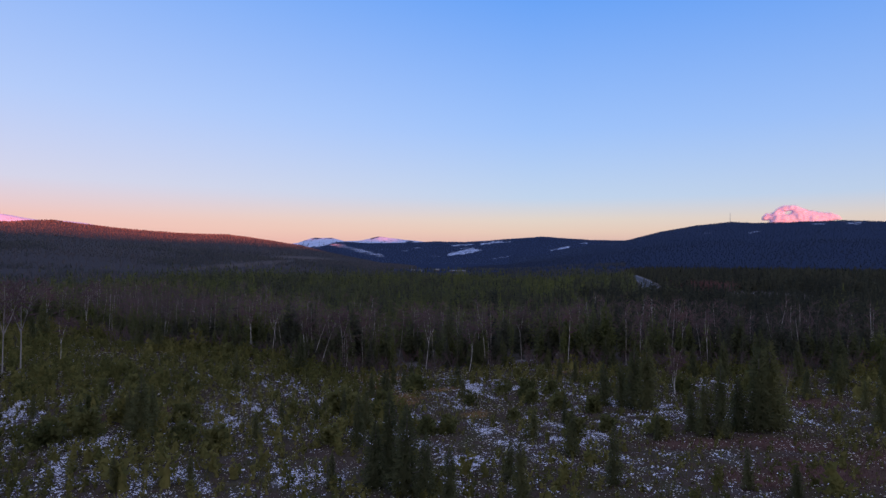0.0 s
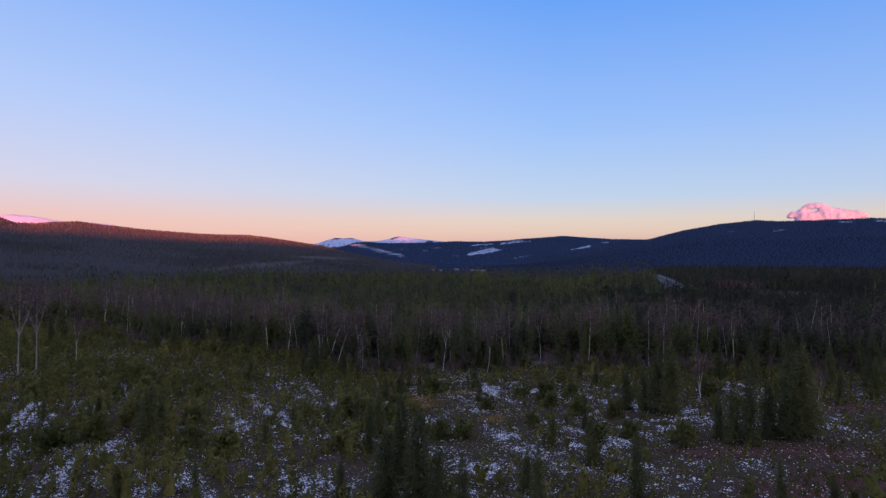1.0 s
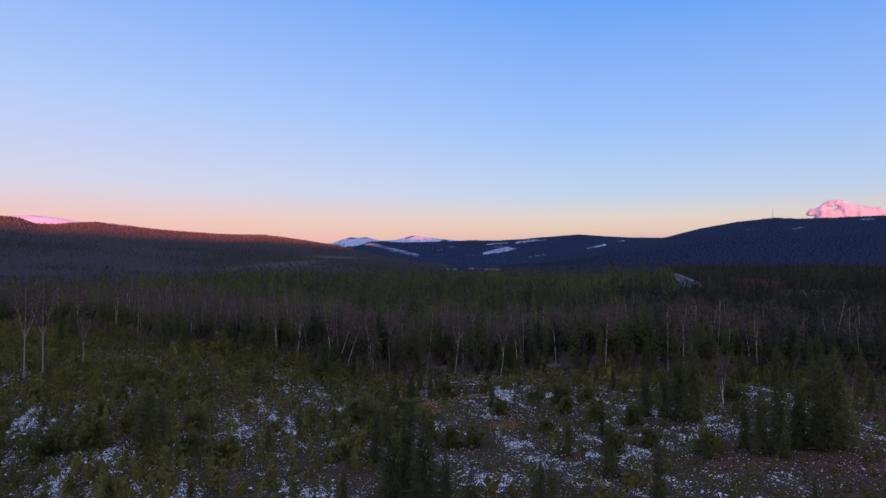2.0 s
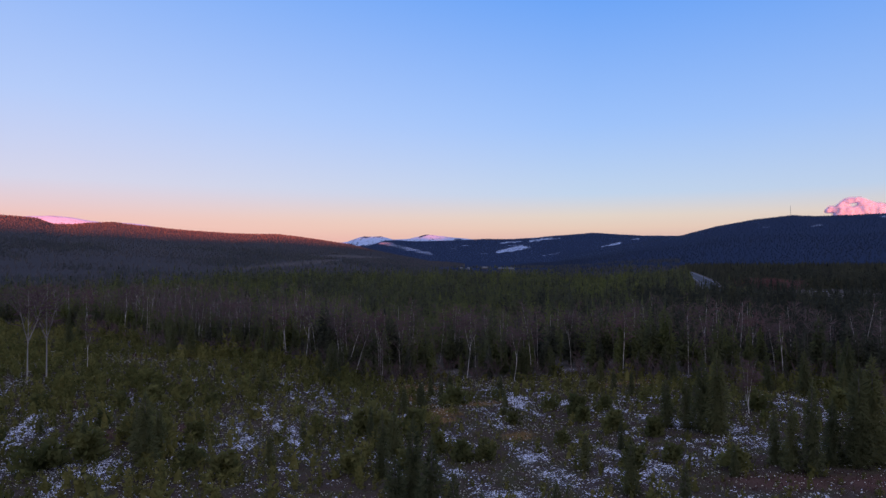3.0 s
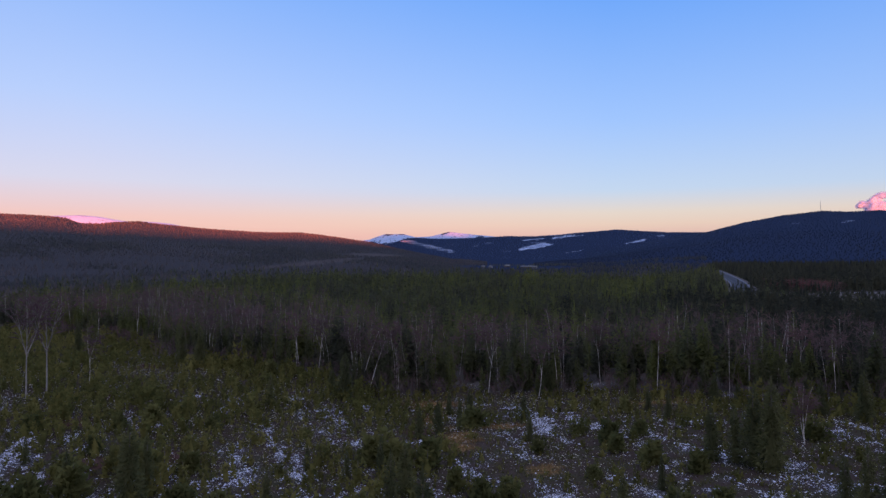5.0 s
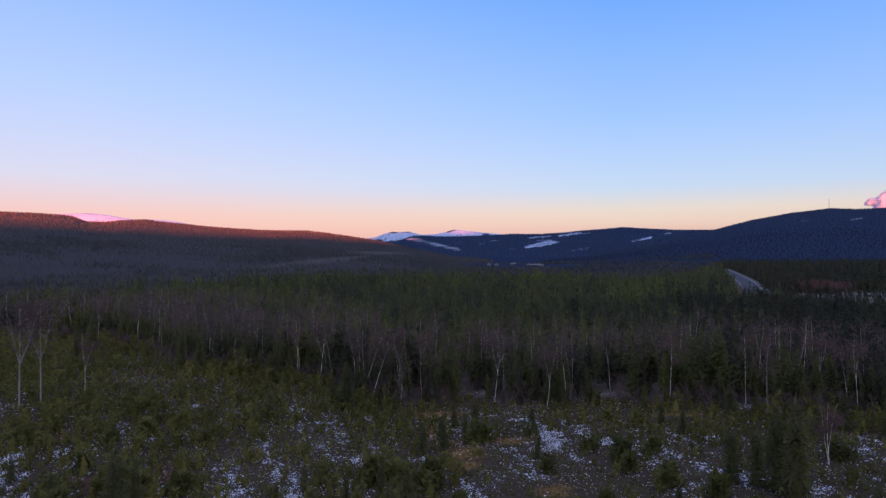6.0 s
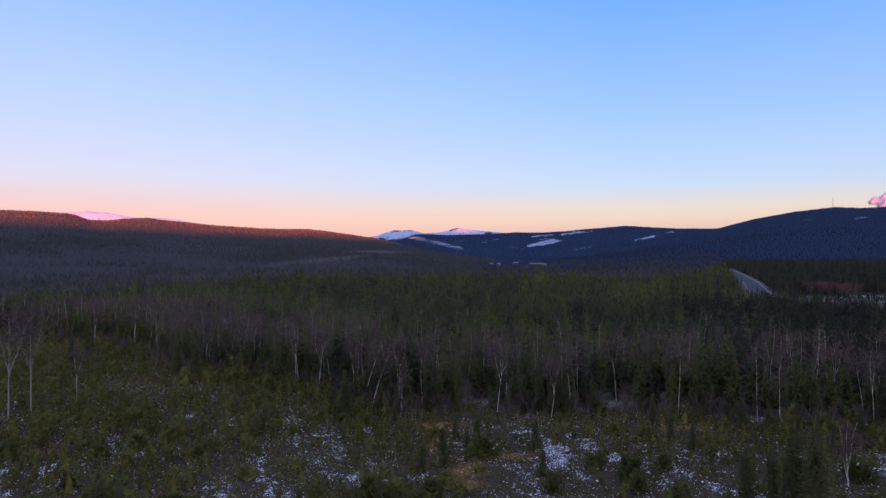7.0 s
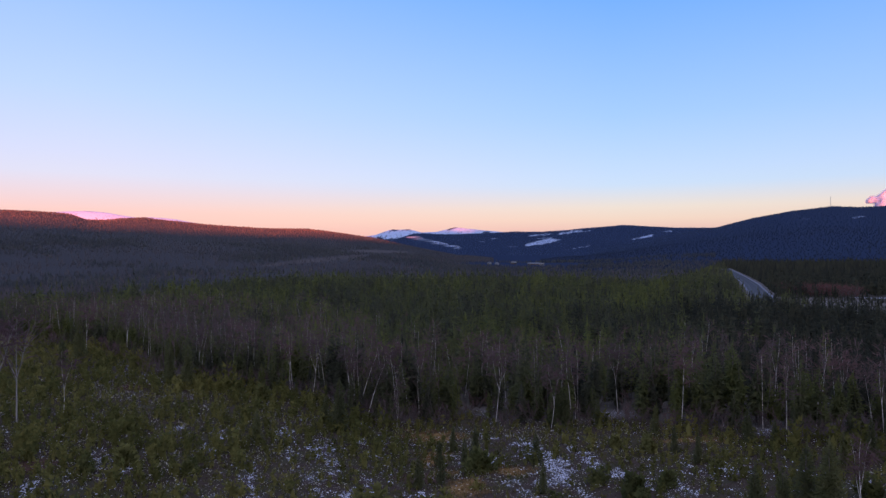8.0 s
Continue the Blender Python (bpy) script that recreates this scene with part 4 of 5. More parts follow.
birch_tree(BIRCH_KINDS[2], 30.7, 108.0, 6.4, 90, "short thin birch at the snow's edge", "birches of the clearing")

# Birches deeper in the wood.
thin = []
for k in range(6):
    wood, arms, spray = haze_birch(rng)
    v, f = joined([wood, arms, spray])
    thin.append((v, f, np.repeat([0 if k < 2 else 1, 1, 2], [len(wood[1]), len(arms[1]), len(spray[1])])))
s = polar_spots(rng, 100, 290, 3.4)
s = s[(s[:, 1] > wood_edge(s[:, 0]) + 1.5) & ~open_land(s[:, 0], s[:, 1])]
deep = s[:, 1] - wood_edge(s[:, 0])
s = s[0.60 * rough(s[:, 0], s[:, 1], 45, 61) + 0.55 * smooth(-40, -80, s[:, 0]) - 0.010 * deep + 0.42 * smooth(45, 8, deep) + 0.12 > rng.uniform(-0.2, 0.7, len(s))]
stand_of("birch_wood", thin, s, rng.uniform(8.5, 13.0, len(s)), [BIRCH_BARK, GREY_BARK, TWIGS], "leafless birches standing among the spruces")
s = np.column_stack([rng.normal(76, 7, 150), rng.normal(374, 7, 150)])
s = s[np.abs(s[:, 0] - road_middle(s[:, 1])) > 7]
thicket = [brush_shape(rng) for k in range(6)]
stand_of("willow_thicket", thicket, s, rng.uniform(4.2, 6.6, len(s)), [GREY_BARK, RED_TWIGS], "reddish leafless thicket near the road", widths=np.full(len(s), 1.6))

bx = rng.uniform(-185, 75, 560)
s = np.column_stack([bx, wood_edge(bx) + rng.normal(2.0, 3.0, len(bx))])
s = s[~open_land(s[:, 0], s[:, 1])]
stand_of("brushwood", thicket, s, rng.uniform(1.2, 4.6, len(s)), [GREY_BARK, TWIGS], "leafless brushwood along the edge of the wood", widths=np.full(len(s), 1.3))

# ---- the clearing ----
YOUNG = [plant_mesh("young_crown", *cored_crown(rng, 2600, rng.uniform(0.17, 0.235), 0.0, 0.20, 0.05, 1.0, 0.15, 5, 6, 0.32), [CLEARING_NEEDLES]) for k in range(5)]
YOUNG_LEFT = ((-48.7, 83.9, 7.6), (-53.0, 88.0, 5.5), (-48.8, 86.5, 6.0), (-35.3, 86.6, 3.3), (-58.0, 85.6, 4.0), (-36.9, 97.9, 2.9), (-69.5, 91.1, 3.2),
              (-39.9, 67.2, 3.5), (-33.9, 69.9, 3.0), (-50.2, 137.5, 8.2), (-53.5, 139.0, 4.9), (-57.3, 124.7, 5.4), (-135.7, 165.2, 8.5), (-143.7, 178.0, 10),
              (-93.6, 156.0, 9.0), (-101.2, 160.2, 8.1))
YOUNG_MIDDLE = ((-28.1, 97.9, 4.8), (-22.5, 86.0, 6.5), (-23.8, 93.9, 5.3), (-16.2, 75.8, 8.7), (-13.7, 72.1, 8.2), (-11.6, 70.9, 6.0), (-8.8, 67.6, 5.7),
                (-16.9, 73.1, 6.3), (-20.9, 72.4, 3.5), (-31.8, 97.2, 3.2), (-14.4, 116.3, 3.7), (-26.1, 125.0, 4.1), (-29.9, 125.9, 3.6), (-16.4, 148.8, 7.3),
                (-15.1, 148.0, 5.9), (-26.0, 130.9, 4.7), (-30.4, 134.7, 4.0), (-17.1, 128.1, 4.0), (-26.9, 116.8, 4.2), (-28.9, 114.1, 4.1))
YOUNG_RIGHT = ((-3.0, 71.0, 5.6), (1.7, 84.9, 5.2), (-2.6, 91.5, 3.9), (5.2, 74.3, 5.6), (6.9, 109.0, 6.0), (9.2, 108.5, 6.4), (10.7, 107.1, 8.8),
               (12.2, 105.4, 9.5), (11.3, 89.6, 3.1), (15.7, 93.2, 5.1), (16.5, 91.1, 6.8), (18.2, 90.7, 8.6), (20.8, 93.6, 6.3), (22.9, 93.4, 9.7),
               (24.9, 94.9, 10.4), (16.3, 72.8, 3.7), (37.3, 96.8, 5.7), (19.4, 70.5, 3.0), (1.2, 99.6, 3.5), (-4.3, 75.8, 4.0), (0.8, 134.4, 3.8), (3.3, 129.3, 4.0))
YOUNG_EAST = ((27.5, 128.0, 6.8), (31.5, 124.5, 5.6), (34.0, 131.0, 8.4), (38.5, 127.0, 7.2), (42.0, 120.0, 6.1), (45.5, 129.0, 8.8), (23.5, 132.0, 5.2),
              (36.0, 116.0, 4.6), (19.5, 128.5, 4.4), (50.0, 124.0, 7.5), (10.5, 138.0, 4.6), (13.5, 136.5, 3.8), (-1.5, 143.5, 4.4), (-10.0, 147.5, 4.8),
              (54.0, 120.0, 8.0), (57.5, 127.0, 9.2), (60.0, 114.0, 6.4), (63.5, 122.0, 8.6), (67.0, 128.0, 9.8), (47.0, 112.0, 5.2), (53.0, 106.0, 4.4), (70.0, 118.0, 7.0), (40.5, 108.0, 3.9), (31.0, 119.0, 4.2))
for n, (x, y, size) in enumerate(YOUNG_LEFT + YOUNG_MIDDLE + YOUNG_RIGHT + YOUNG_EAST):
    spruce_tree("young_spruce", YOUNG[n % 5], size, rng.uniform(0.9, 1.2), x, y, 2.4 * n,
                "bushy dark green young spruce standing in the snowy clearing", "young spruces of the clearing")

# Low bushes of young growth between the spruces.
BUSH_CROWNS = [plant_mesh("bush_crown", *bushy_crown(rng, 420, rng.uniform(0.42, 0.56)), [BUSH_NEEDLES]) for k in range(4)]
BUSHES_WEST = ((-31.2, 102.2, 3.1), (-29.3, 103.6, 3.9), (-27.2, 102.3, 3.5), (-24.1, 103.1, 4), (-23.4, 123.5, 3.4), (-12.7, 111.3, 2.4), (-4.4, 115.8, 3.9), (-19,
               96.3, 2.7), (-16, 94.3, 2.8), (-13.7, 94.6, 2.6), (-20.6, 89.2, 2.9), (-25.9, 86.7, 2.5), (-5.7, 102.5, 1.9), (-8.5, 120.4, 2.4), (-6.9, 136.2, 2.4),
               (-3.6, 112.6, 2.7), (0.5, 107.9, 3.1), (-2.4, 134.4, 2.7), (5.1, 104.7, 3), (2.1, 92.1, 2.9))
BUSHES_EAST = ((12, 91.9, 2.5), (19.5, 118.3, 2.7), (29.3, 120.2, 3.7), (-0.6, 120.4, 2.4), (6.2, 94.8, 2.2), (-56.6, 92.8, 4), (-53, 91.3, 4), (-55, 83.4, 3.9),
               (-58.3, 81.2, 3.5), (-62, 88.9, 2.7), (-48.9, 93.2, 3.1), (-37.9, 82.3, 2.9), (-43.6, 84.4, 2.7), (-58.1, 78.2, 2.9), (-68.8, 111.7, 3.4), (-71.9,
               149.6, 4), (-58, 110.5, 2.5), (-70.8, 107.2, 2.7), (-82, 103, 2.8), (-65, 96.2, 2.4))
for n, (x, y, size) in enumerate(BUSHES_WEST + BUSHES_EAST):
    spruce_tree("spruce_bush", BUSH_CROWNS[n % 4], size, rng.uniform(0.85, 1.25), x, y, 1.9 * n, "low bushy dark green spruce among heather and snow", "spruce bushes of the clearing")

SAPLINGS = []
for k in range(6):
    SAPLINGS.append(bushy_crown(rng, 50, rng.uniform(0.23, 0.34)))
SAPLING_MESHES = [plant_mesh("sapling_crown", v, f, [YOUNG_NEEDLES], 0.9) for v, f in SAPLINGS]
STEM = mesh_of("sapling_stem", *tube([(0, 0, -0.05), (0, 0, 0.9)], [0.02, 0.006], 4), [GREY_BARK])
s = polar_spots(rng, 26, 290, 1.6, -60, 40)
s = s[(s[:, 1] < wood_edge(s[:, 0]) - 0.5) & ~open_land(s[:, 0], s[:, 1])]
thick = 0.08 + rough(s[:, 0], s[:, 1], 11, 71) + 0.45 * smooth(0, -60, s[:, 0]) + 0.4 * smooth(125, 150, s[:, 1]) + 0.22 * smooth(-40, -20, s[:, 0]) + 0.22 * smooth(-12, -24, s[:, 0])
thick = thick - 1.3 * spots_at(s[:, 0], s[:, 1], DRY_SPOTS) - 1.15 * np.clip(snow_lie(s[:, 0], s[:, 1]), -0.25, 0.6)
thick = thick + 0.9 * blot(s[:, 0], s[:, 1], 14, 134, 24, 8)
thick = thick - 1.2 * blot(s[:, 0], s[:, 1], -100, 118, 10, 8) - 0.9 * spots_at(s[:, 0], s[:, 1], BAY_SNOW)
thick = thick + (0.8 - 0.35 * smooth(-5, 10, s[:, 0])) * smooth(14, 4, wood_edge(s[:, 0]) - s[:, 1]) * smooth(-70, -55, s[:, 0])
s = s[thick > rng.uniform(-0.68, 0.9, len(s))]
tall = 1.15 * np.clip(1.02 - 0.15 * smooth(-40, -15, s[:, 0]) + 0.25 * smooth(-20, -60, s[:, 0]) + 0.2 * smooth(-110, -130, s[:, 0]) + 0.6 * rough(s[:, 0], s[:, 1], 13, 73) + rng.normal(0, 0.42, len(s)), 0.4, 3.0) * np.exp(rng.normal(0, 0.32, len(s)))
# taller growth along the wood, thickest towards the east
tall = tall + 0.6 * blot(s[:, 0], s[:, 1], 8, 132, 32, 10) * rng.uniform(0.2, 1.2, len(s))
fringe = smooth(13, 3, wood_edge(s[:, 0]) - s[:, 1])
tall = tall + fringe * rng.uniform(0.0, 1.0, len(s)) * (0.6 + 1.0 * smooth(5, 30, s[:, 0]) + 0.7 * smooth(-50, -75, s[:, 0]) * smooth(-118, -105, s[:, 0]))
close = (np.abs(s[:, 0] + 34) < 22) & (np.abs(s[:, 1] - 100) < 14)
close = close & (np.cumsum(close) <= 250)
for (x, y), h in zip(s[close], tall[close]):
    base = new("pine_sapling")
    base.empty_display_size = 0.1
    part("stem", STEM, base)
    part("crown", SAPLING_MESHES[rng.integers(6)], base)
    base.matrix_world = Matrix.Translation((x, y, standing(x, y))) @ pose(0, 0, 0, 0, 0, rng.uniform(0, 360)) @ Matrix.Diagonal((h, h, h, 1))
    tagged(base, "small yellow-green conifer sapling growing on the heath", "sapling", "saplings of the clearing")
stand_of("sapling_growth", [(v, f, np.zeros(len(f), int)) for v, f in SAPLINGS], s[~close], tall[~close], [YOUNG_NEEDLES], "small conifer saplings covering the clearing", 0.08, rng.uniform(0.65, 1.25, int((~close).sum())), 0.9)

for name, shape, count, mat, sizes, label, keep in (
        ("heather", (6, 0.9, 0.075), 23000, HEATHER, (0.2, 0.42), "low purple-brown heather between the snow patches", lambda x, y: rough(x, y, 9, 81) + 0.35 * smooth(-20, 20, x) > -0.3),
        ("rusty_heather", (6, 0.9, 0.075), 9000, RUSTY_HEATHER, (0.25, 0.5), "low rust-red heather in patches among the snow", lambda x, y: spots_at(x, y, RUSTY_SPOTS) + 0.3 * rough(x, y, 3, 87) > 0.36),
        ("dwarf_shrubs", (6, 0.9, 0.10), 18000, BILBERRY, (0.25, 0.65), "low olive green dwarf shrubs of the heath", lambda x, y: rough(x, y, 7, 83) + 0.4 * smooth(-20, -60, x) > -0.2),
        ("withered_grass", (10, 0.6, 0.05), 9000, GRASS, (0.35, 0.7), "tufts of withered straw-coloured grass", lambda x, y: spots_at(x, y, DRY_SPOTS) + 0.35 * rough(x, y, 2.5, 85) > 0.34)):
    kinds = [(v, f, np.zeros(len(f), int)) for v, f in (tuft_shape(rng, *shape) for k in range(5))]
    b, r = np.radians(rng.uniform(-58, 38, count * 8)), np.sqrt(rng.uniform(32 ** 2, 175 ** 2, count * 8))
    s = np.column_stack([CENTRE[0] + r * np.sin(b), CENTRE[1] + r * np.cos(b)])
    s = s[(s[:, 1] < wood_edge(s[:, 0]) + 1) & keep(s[:, 0], s[:, 1])][:count]
    ob = stand_of(name, kinds, s, rng.uniform(*sizes, len(s)), [mat], label, 0.1)
    ob["category"] = "undergrowth"

def snow_lump(rng):
    """A small flat heap of old snow caught in the heath."""
    turn, ring = rng.uniform(0, 3.14), []
    for w in np.arange(3) * 2.094:
        x, y = math.cos(w) * rng.uniform(0.9, 2.4), math.sin(w) * rng.uniform(0.4, 1.1)
        ring.append((x * math.cos(turn) - y * math.sin(turn), x * math.sin(turn) + y * math.cos(turn), 0))
    return np.array(ring + [(rng.uniform(-0.3, 0.3), rng.uniform(-0.3, 0.3), rng.uniform(0.5, 1.1))]), np.array([(k, (k + 1) % 3, 3) for k in range(3)])


kinds = [(v, f, np.zeros(len(f), int)) for v, f in (snow_lump(rng) for k in range(8))]
b, r = np.radians(rng.uniform(-57, 36, 1200000)), np.sqrt(rng.uniform(36 ** 2, 185 ** 2, 1200000))
s = np.column_stack([CENTRE[0] + r * np.sin(b), CENTRE[1] + r * np.cos(b)])
lie = snow_lie(s[:, 0], s[:, 1]) + 0.25 * rough(s[:, 0], s[:, 1], 0.7, 93, 2)
s = s[(s[:, 1] < wood_edge(s[:, 0]) + 2) & (0.006 + 0.52 * smooth(0.02, 0.55, lie) > rng.uniform(0.0, 1.0, len(s)))][:105000]
firs = np.array(YOUNG_LEFT + YOUNG_MIDDLE + YOUNG_RIGHT + YOUNG_EAST + BUSHES_WEST + BUSHES_EAST)
s = s[np.hypot(s[:, :1] - firs[None, :, 0], s[:, 1:] - firs[None, :, 1]).min(1) > 1.4]
ob = stand_of("snow_clumps", kinds, s, 0.036 + 0.072 * rng.uniform(0, 1, len(s)) ** 2.2, [SNOW], "small clumps of old snow caught in the heather", 0.0)
ob["category"] = "snow"
ob.location.z = 0.2
b, r = np.radians(rng.uniform(-57, 36, 95000)), np.sqrt(rng.uniform(36 ** 2, 185 ** 2, 95000))
s = np.column_stack([CENTRE[0] + r * np.sin(b), CENTRE[1] + r * np.cos(b)])
s = s[(s[:, 1] < wood_edge(s[:, 0]) + 1) & (rough(s[:, 0], s[:, 1], 6, 89) + 0.25 * smooth(-10, -60, s[:, 0]) > rng.uniform(-0.5, 0.6, len(s)))]
ob = stand_of("frosted_tips", kinds, s, 0.035 + 0.055 * rng.uniform(0, 1, len(s)) ** 2, [FROSTED], "pale frosted tips of shrubs all over the clearing", 0.0)
ob["category"] = "undergrowth"
ob.location.z = 0.45

# ---- road ----
ASPHALT = plain_material("damp_asphalt", (0.045, 0.050, 0.068), (0.080, 0.086, 0.110), 0.6, 0.9, 0.0, 0.05)
WHEEL_TRACK = plain_material("worn_asphalt", (0.045, 0.050, 0.068), (0.080, 0.086, 0.108), 0.6, 0.8, 0.0, 0.1)
VERGE = plain_material("frosty_verge", (0.055, 0.048, 0.044), (0.19, 0.18, 0.20), 0.8, 1.0, 0.0, 0.0)
ROADSIDE_SNOW = plain_material("roadside_snow", (0.08, 0.085, 0.11), (0.26, 0.28, 0.36), 0.7, 1.0, 0.0, 0.0)


def build_road():
    """Asphalt with a crown and darker wheel tracks, frost between them and along the edges, and a rough bank on its east side."""
    ys = np.concatenate([np.arange(312, 420, 2.5), np.arange(420, 890, 6.0)])
    xs = road_middle(ys)
    z = ground_height(xs, ys, False) + 0.9 - 1.2 * smooth(336, 316, ys)
    across = np.array([-6.6, -4.5, -3.6, -3.1, -2.3, -1.5, -0.5, 0.5, 1.5, 2.3, 3.1, 3.7, 4.6, 5.8, 7.2])
    lift = np.array([-1.6, -0.04, 0.0, 0.02, 0.03, 0.04, 0.07, 0.07, 0.04, 0.03, 0.02, 0.0, 0.30, 0.75, -1.2])
    kinds = (1, 2, 0, 0, 3, 0, 0, 0, 3, 0, 0, 2, 1, 1)
    n, m = len(across), len(ys)
    wobble = 0.22 * rough(np.repeat(ys[:, None], n, 1), np.repeat(across[None], m, 0) * 3, 9, 97) * (np.abs(across) > 3)[None]
    px, pz = xs[:, None] + across[None] + wobble, z[:, None] + lift[None] + 0.5 * wobble * (across > 4)[None]
    v = np.stack([px, np.repeat(ys[:, None], n, 1), pz], -1).reshape(-1, 3)
    i = np.arange(m - 1)[:, None] * n + np.arange(n - 1)[None]
    f = np.concatenate([np.stack([i, i + 1, i + n + 1], -1).reshape(-1, 3), np.stack([i, i + n + 1, i + n], -1).reshape(-1, 3)])
    index = np.tile(np.tile(kinds, m - 1), 2)
    tagged(new("road", mesh_of("road", v, f, [ASPHALT, VERGE, ROADSIDE_SNOW, WHEEL_TRACK], index)), "pale grey frosty road running through the wood", "road", kind="structure")


build_road()

# ---- houses, mast, cloud, mist ----
WHITE_PAINT = plain_material("white_boards", (0.17, 0.17, 0.19), (0.27, 0.27, 0.29), 1.5)
BARN_PAINT = plain_material("weathered_boards", (0.104, 0.085, 0.082), (0.169, 0.137, 0.129), 1.5)
ROOFING = plain_material("grey_roof", (0.12, 0.12, 0.13), (0.2, 0.2, 0.21), 2.0, 0.6)
SNOWY_ROOF = plain_material("snowy_roof", (0.13, 0.14, 0.17), (0.22, 0.23, 0.27), 2.0, 0.8)
DARK_PANE = plain_material("dark_pane", (0.02, 0.025, 0.03), (0.04, 0.045, 0.05), 1.0, 0.1)
STEEL = plain_material("galvanised_steel", (0.25, 0.25, 0.26), (0.35, 0.35, 0.36), 3.0, 0.5, 0.6)


def box_arrays(x0, x1, y0, y1, z0, z1):
    v = np.array([(x, y, z) for z in (z0, z1) for y in (y0, y1) for x in (x0, x1)], float)
    f = np.array([(0, 2, 1), (1, 2, 3), (4, 5, 6), (5, 7, 6), (0, 1, 4), (1, 5, 4), (2, 6, 3), (3, 6, 7), (0, 4, 2), (2, 4, 6), (1, 3, 5), (3, 7, 5)])
    return v, f


def house(name, x, y, turn, length, depth, wall_high, roof_high, walls, roofing, windows, label):
    base = new(name)
    base.empty_display_size = 0.5
    a, b = length / 2, depth / 2
    body, gable = box_arrays(-a, a, -b, b, -0.6, wall_high), (
        np.array([(-a, -b, wall_high), (-a, b, wall_high), (-a, 0, wall_high + roof_high), (a, -b, wall_high), (a, b, wall_high), (a, 0, wall_high + roof_high)]),
        np.array([(0, 2, 1), (3, 4, 5), (0, 3, 5), (0, 5, 2), (1, 2, 5), (1, 5, 4)]))
    part("walls", mesh_of("walls", *joined([body, gable]), [walls]), base)
    pieces = []
    for s in (-1, 1):
        e, t, o = 0.5, 0.18, 0.6
        slope = roof_high / b
        v = np.array([(-a - o, s * (b + e), wall_high - slope * e), (a + o, s * (b + e), wall_high - slope * e), (a + o, 0, wall_high + roof_high), (-a - o, 0, wall_high + roof_high)])
        v = np.concatenate([v + (0, 0, 0.02), v + (0, 0, 0.02 + t)])
        pieces.append((v, np.array([(0, 1, 2), (0, 2, 3), (4, 6, 5), (4, 7, 6), (0, 4, 5), (0, 5, 1), (1, 5, 6), (1, 6, 2), (3, 2, 6), (3, 6, 7), (0, 3, 7), (0, 7, 4)])))
    part("roof", mesh_of("roof", *joined(pieces), [roofing]), base)
    part("chimney", mesh_of("chimney", *box_arrays(-0.35, 0.35, 0.3, 0.9, wall_high + roof_high * 0.7, wall_high + roof_high + 0.8), [ROOFING]), base)
    for k in range(windows):
        wx = -a + length * (k + 0.5) / windows
        w = part("window", mesh_of("window", *box_arrays(wx - 0.55, wx + 0.55, -b - 0.03, -b + 0.05, 1.0, 2.3), [DARK_PANE]), base)
        part("window_frame", mesh_of("window_frame", *joined([box_arrays(wx - 0.7, wx + 0.7, -b - 0.06, -b + 0.02, 2.3, 2.42), box_arrays(wx - 0.7, wx + 0.7, -b - 0.06, -b + 0.02, 0.88, 1.0)]), [WHITE_PAINT]), w)
    base.matrix_world = pose(x, y, standing(x, y, 0.0), 0, 0, turn)
    return tagged(base, label, "house", "houses down the valley")


house("house", -272, 1262, 12, 7, 6, 2.8, 1.8, WHITE_PAINT, ROOFING, 3, "small white-painted wooden house in the fields")
house("house", -262, 1285, -20, 6, 6, 2.8, 1.8, WHITE_PAINT, SNOWY_ROOF, 3, "white wooden house with frost on its roof")
house("barn", -190, 1290, 4, 26, 8, 2.4, 1.6, BARN_PAINT, SNOWY_ROOF, 5, "long weathered barn with a frosty roof")
house("house", -171, 1250, 0, 8, 6, 2.8, 1.8, WHITE_PAINT, ROOFING, 2, "white cottage in front of a long barn")
house("house", -238, 1330, 30, 10, 8, 3.2, 2.2, BARN_PAINT, ROOFING, 3, "weathered farmhouse beside bare trees")


def radio_mast(x, y, high):
    base = new("radio_mast")
    z = standing(x, y, 0.5)
    legs = [(0.9 * math.cos(w), 0.9 * math.sin(w)) for w in (0.3, 2.4, 4.5)]
    for lx, ly in legs:
        part("leg", mesh_of("leg", *tube([(lx, ly, 0), (lx * 0.4, ly * 0.4, high)], [0.25, 0.2], 5), [STEEL]), base)
    for k in range(10):
        z0, z1 = high * k / 10, high * (k + 1) / 10
        u0, u1 = 1 - 0.6 * k / 10, 1 - 0.6 * (k + 1) / 10
        pieces = [tube([(legs[i][0] * u0, legs[i][1] * u0, z0), (legs[(i + 1) % 3][0] * u1, legs[(i + 1) % 3][1] * u1, z1)], [0.09, 0.09], 4) for i in range(3)]
        part("brace", mesh_of("brace", *joined(pieces), [STEEL]), base)
    part("antenna", mesh_of("antenna", *tube([(0, 0, high), (0, 0, high + 6)], [0.2, 0.08], 5), [STEEL]), base)
    base.matrix_world = Matrix.Translation((x, y, z))
    tagged(base, "thin grey lattice radio mast on the hilltop", "mast")


b = radians(14.05)
radio_mast(CENTRE[0] + 2890 * math.sin(b), CENTRE[1] + 2890 * math.cos(b), 38)

CLOUD = mist_material("cloud_vapour", 0.95, (0.36, 0.58, 0.82), 0.03, 0.10, 0.4)
CLOUD_EDGE = mist_material("cloud_edge", 0.45, (0.42, 0.60, 0.82), 0.012, 0.34, 0.62)
VEIL = mist_material("thin_mist", 0.42, (0.55, 0.62, 0.82), 0.012, 0.3, 0.75)


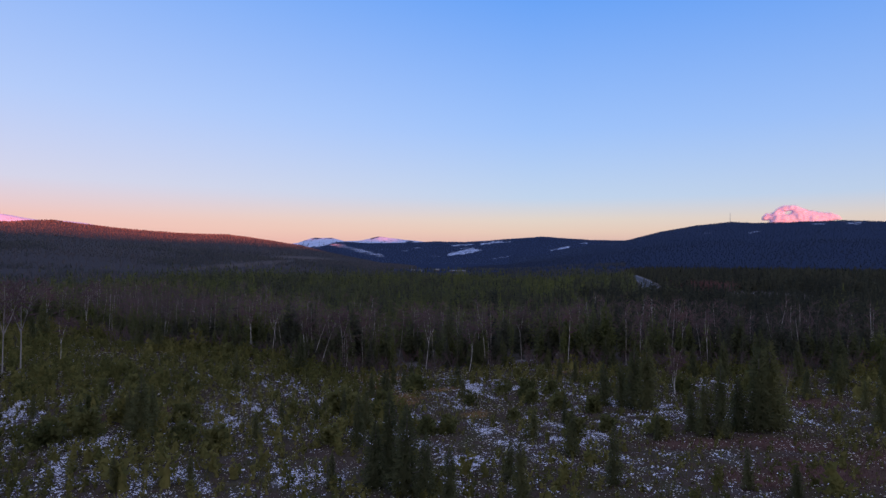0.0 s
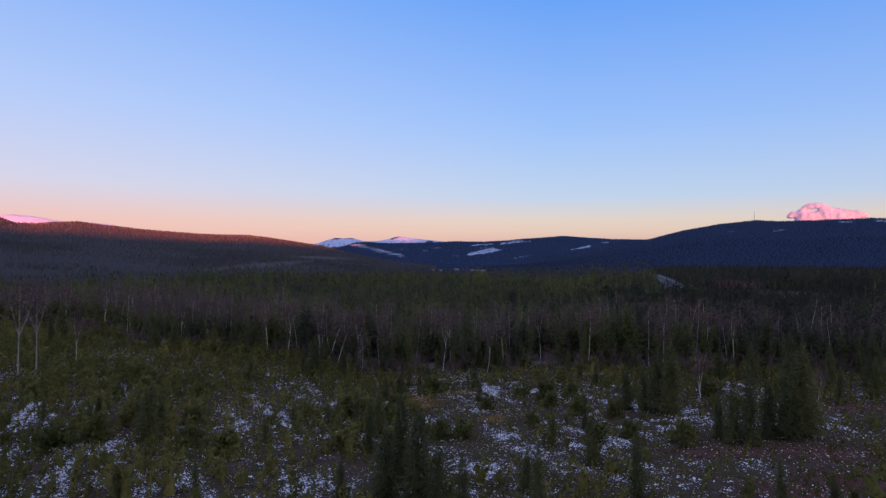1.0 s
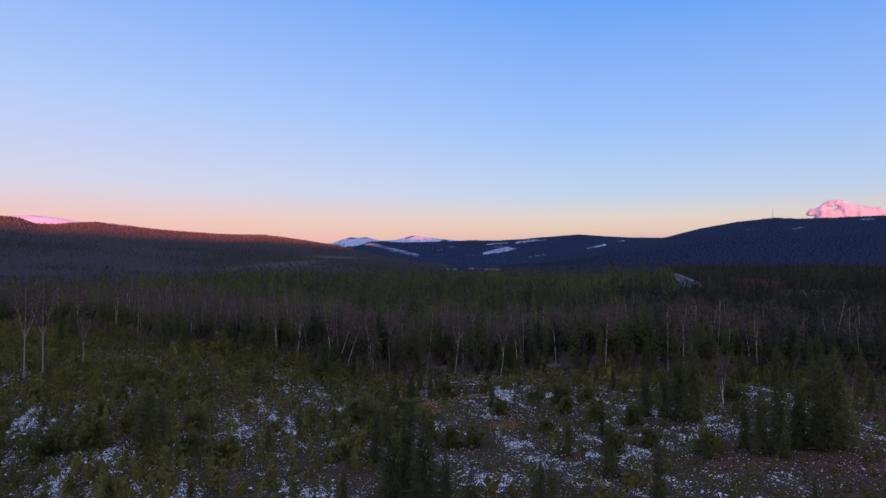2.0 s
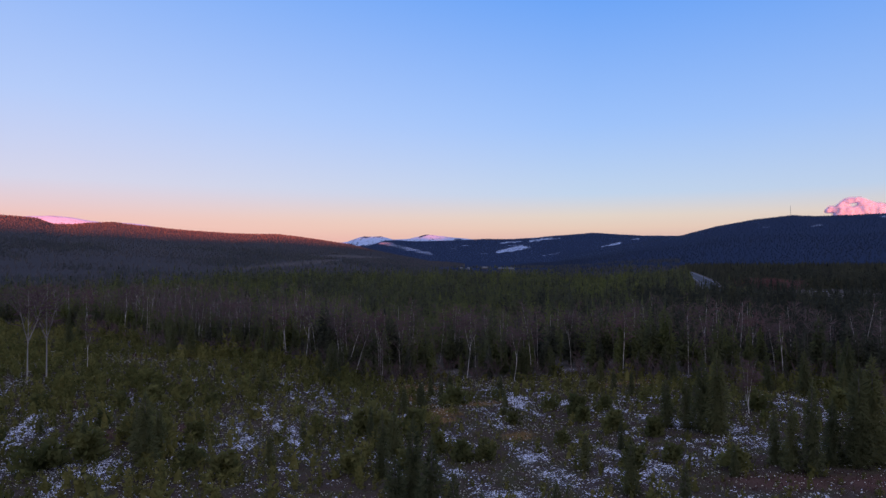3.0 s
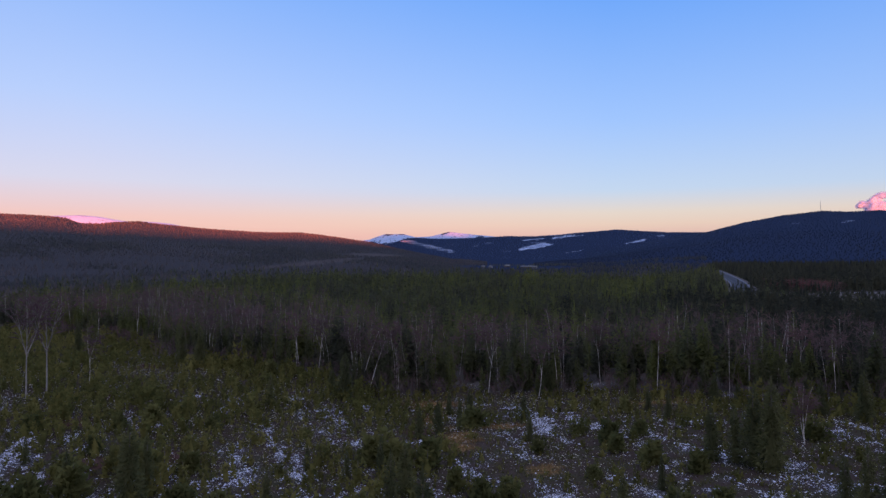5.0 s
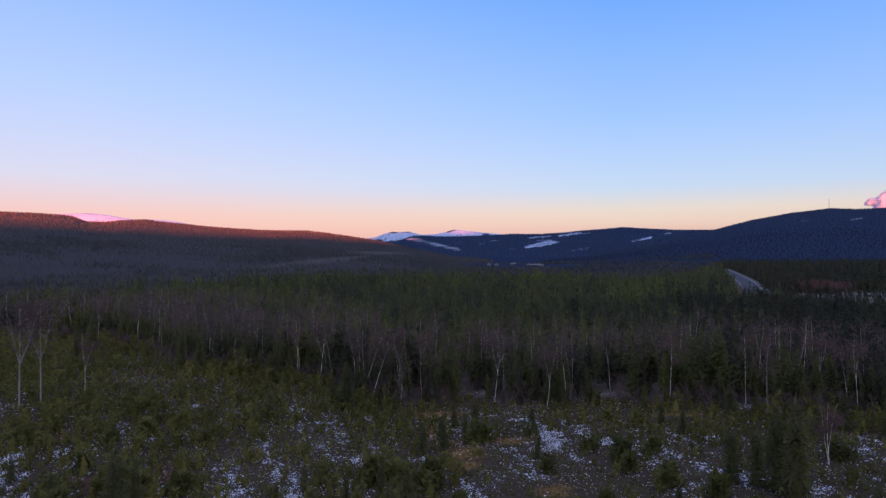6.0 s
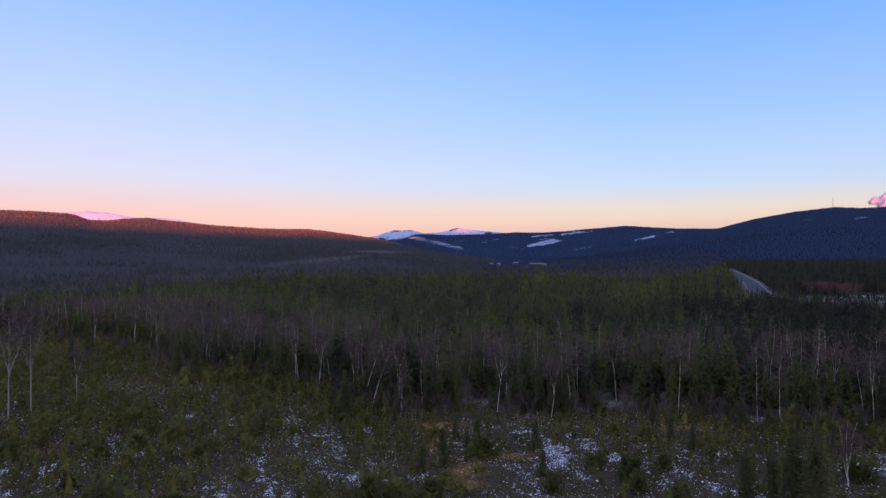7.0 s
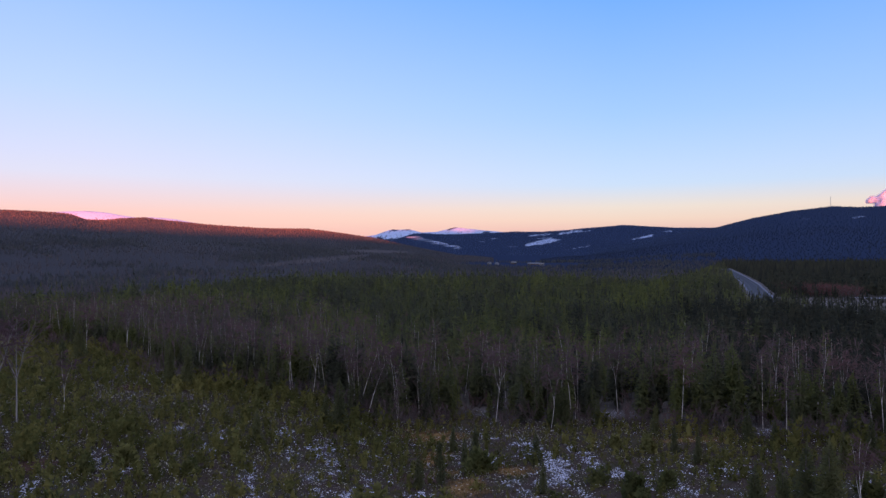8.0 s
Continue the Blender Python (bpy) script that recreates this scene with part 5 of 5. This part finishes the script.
def lump(rng, centre, radii, detail=3, seed=0):
    bm = bmesh.new()
    bmesh.ops.create_icosphere(bm, subdivisions=detail, radius=1.0)
    for v in bm.verts:
        p = v.co.copy()
        d = 1 + 0.16 * noise.noise(p * 1.7 + Vector((seed, 3, 1))) + 0.10 * noise.noise(p * 4 + Vector((seed, 7, 2)))
        v.co = Vector((centre[0] + p.x * radii[0] * d, centre[1] + p.y * radii[1] * d, centre[2] + max(p.z, -0.35) * radii[2] * d))
    bm.verts.ensure_lookup_table()
    out = np.array([v.co[:] for v in bm.verts]), np.array([[v.index for v in f.verts] for f in bm.faces])
    bm.free()
    return out


def build_cloud(name, bearing, rise, far, lumps, mat, label):
    b = radians(bearing)
    right, up = np.array([math.cos(b), -math.sin(b), 0]), np.array([0, 0, 1.0])
    middle = np.array([CENTRE[0] + far * math.sin(b), CENTRE[1] + far * math.cos(b), 25 + far * math.tan(radians(rise))])
    pieces = []
    for n, (across, high, rx, rz) in enumerate(lumps):
        c = middle + right * across + up * high
        pieces.append(lump(rng, c, (rx, rx, rz), 3, n * 2.3))
    me = mesh_of(name, *joined(pieces), [mat])
    me.polygons.foreach_set("use_smooth", np.ones(len(me.polygons), bool))
    ob = new(name, me)
    if mat is not VEIL:
        merge = ob.modifiers.new("merge", "REMESH")
        merge.mode, merge.voxel_size, merge.use_smooth_shade = "VOXEL", 5.0, True
        relax = ob.modifiers.new("relax", "SMOOTH")
        relax.factor, relax.iterations = 0.5, 18
    return tagged(ob, label, "mist" if mat is VEIL else "cloud", kind="structure")


CLOUD_TOP = ((-199, 22), (-178, 42), (-161, 52), (-138, 46), (-112, 58), (-92, 82), (-57, 98), (-8, 103), (31, 102), (69, 82), (126, 66), (203, 50), (280, 42), (325, 26), (345, 10))
puffs = []
for k in range(70):
    u = -190 + 530 * (k + rng.uniform(0, 1)) / 70
    top = float(np.interp(u, *np.array(CLOUD_TOP).T))
    r = min(rng.uniform(14, 30), 0.5 * top + 6)
    puffs.append((u, (top - r) * (1 if k % 2 else rng.uniform(0.1, 0.8)), r, r * rng.uniform(0.85, 1.0)))
puffs += [(x, 8, 42, 34) for x in (-90, -40, 10, 60, 110, 165)] + [(225, 6, 34, 24), (280, 4, 28, 20), (-168, 30, 22, 20)] + [(x, -30, 46, 40) for x in (-110, -60, -10, 40, 90, 140, 190, 235)]
puffs = [(0.74 * x, 0.88 * z, 0.8 * r, 0.88 * h) for x, z, r, h in puffs]
build_cloud("cloud", 18.3, 3.60, 4450, puffs, CLOUD, "small pink sunset cloud behind the hill")
build_cloud("cloud_edge", 18.3, 3.60, 4440, [(x, z, r * 1.08 + 5, h * 1.08 + 4) for x, z, r, h in puffs], CLOUD_EDGE, "thin torn vapour round the pink cloud")
build_cloud("cloud_wisp", 17.0, 3.86, 4420, [(-40 + 16 * k, 6 * math.sin(1.9 * k) + (14 if k in (2, 3) else 0), 11 + 3 * math.sin(k), 6 + 2 * math.cos(2 * k)) for k in range(6)], CLOUD_EDGE, "small grey wisp beside the pink cloud")
build_cloud("mist_bank", -17.0, 1.03, 2250, [(-80 + 11 * k, 20 - 2.6 * k + 1.5 * math.sin(2.1 * k), 20 + 5 * math.sin(1.7 * k), 4.5 + 1.5 * math.sin(k)) for k in range(15)], VEIL, "thin pale mist drifting down the valley mouth")
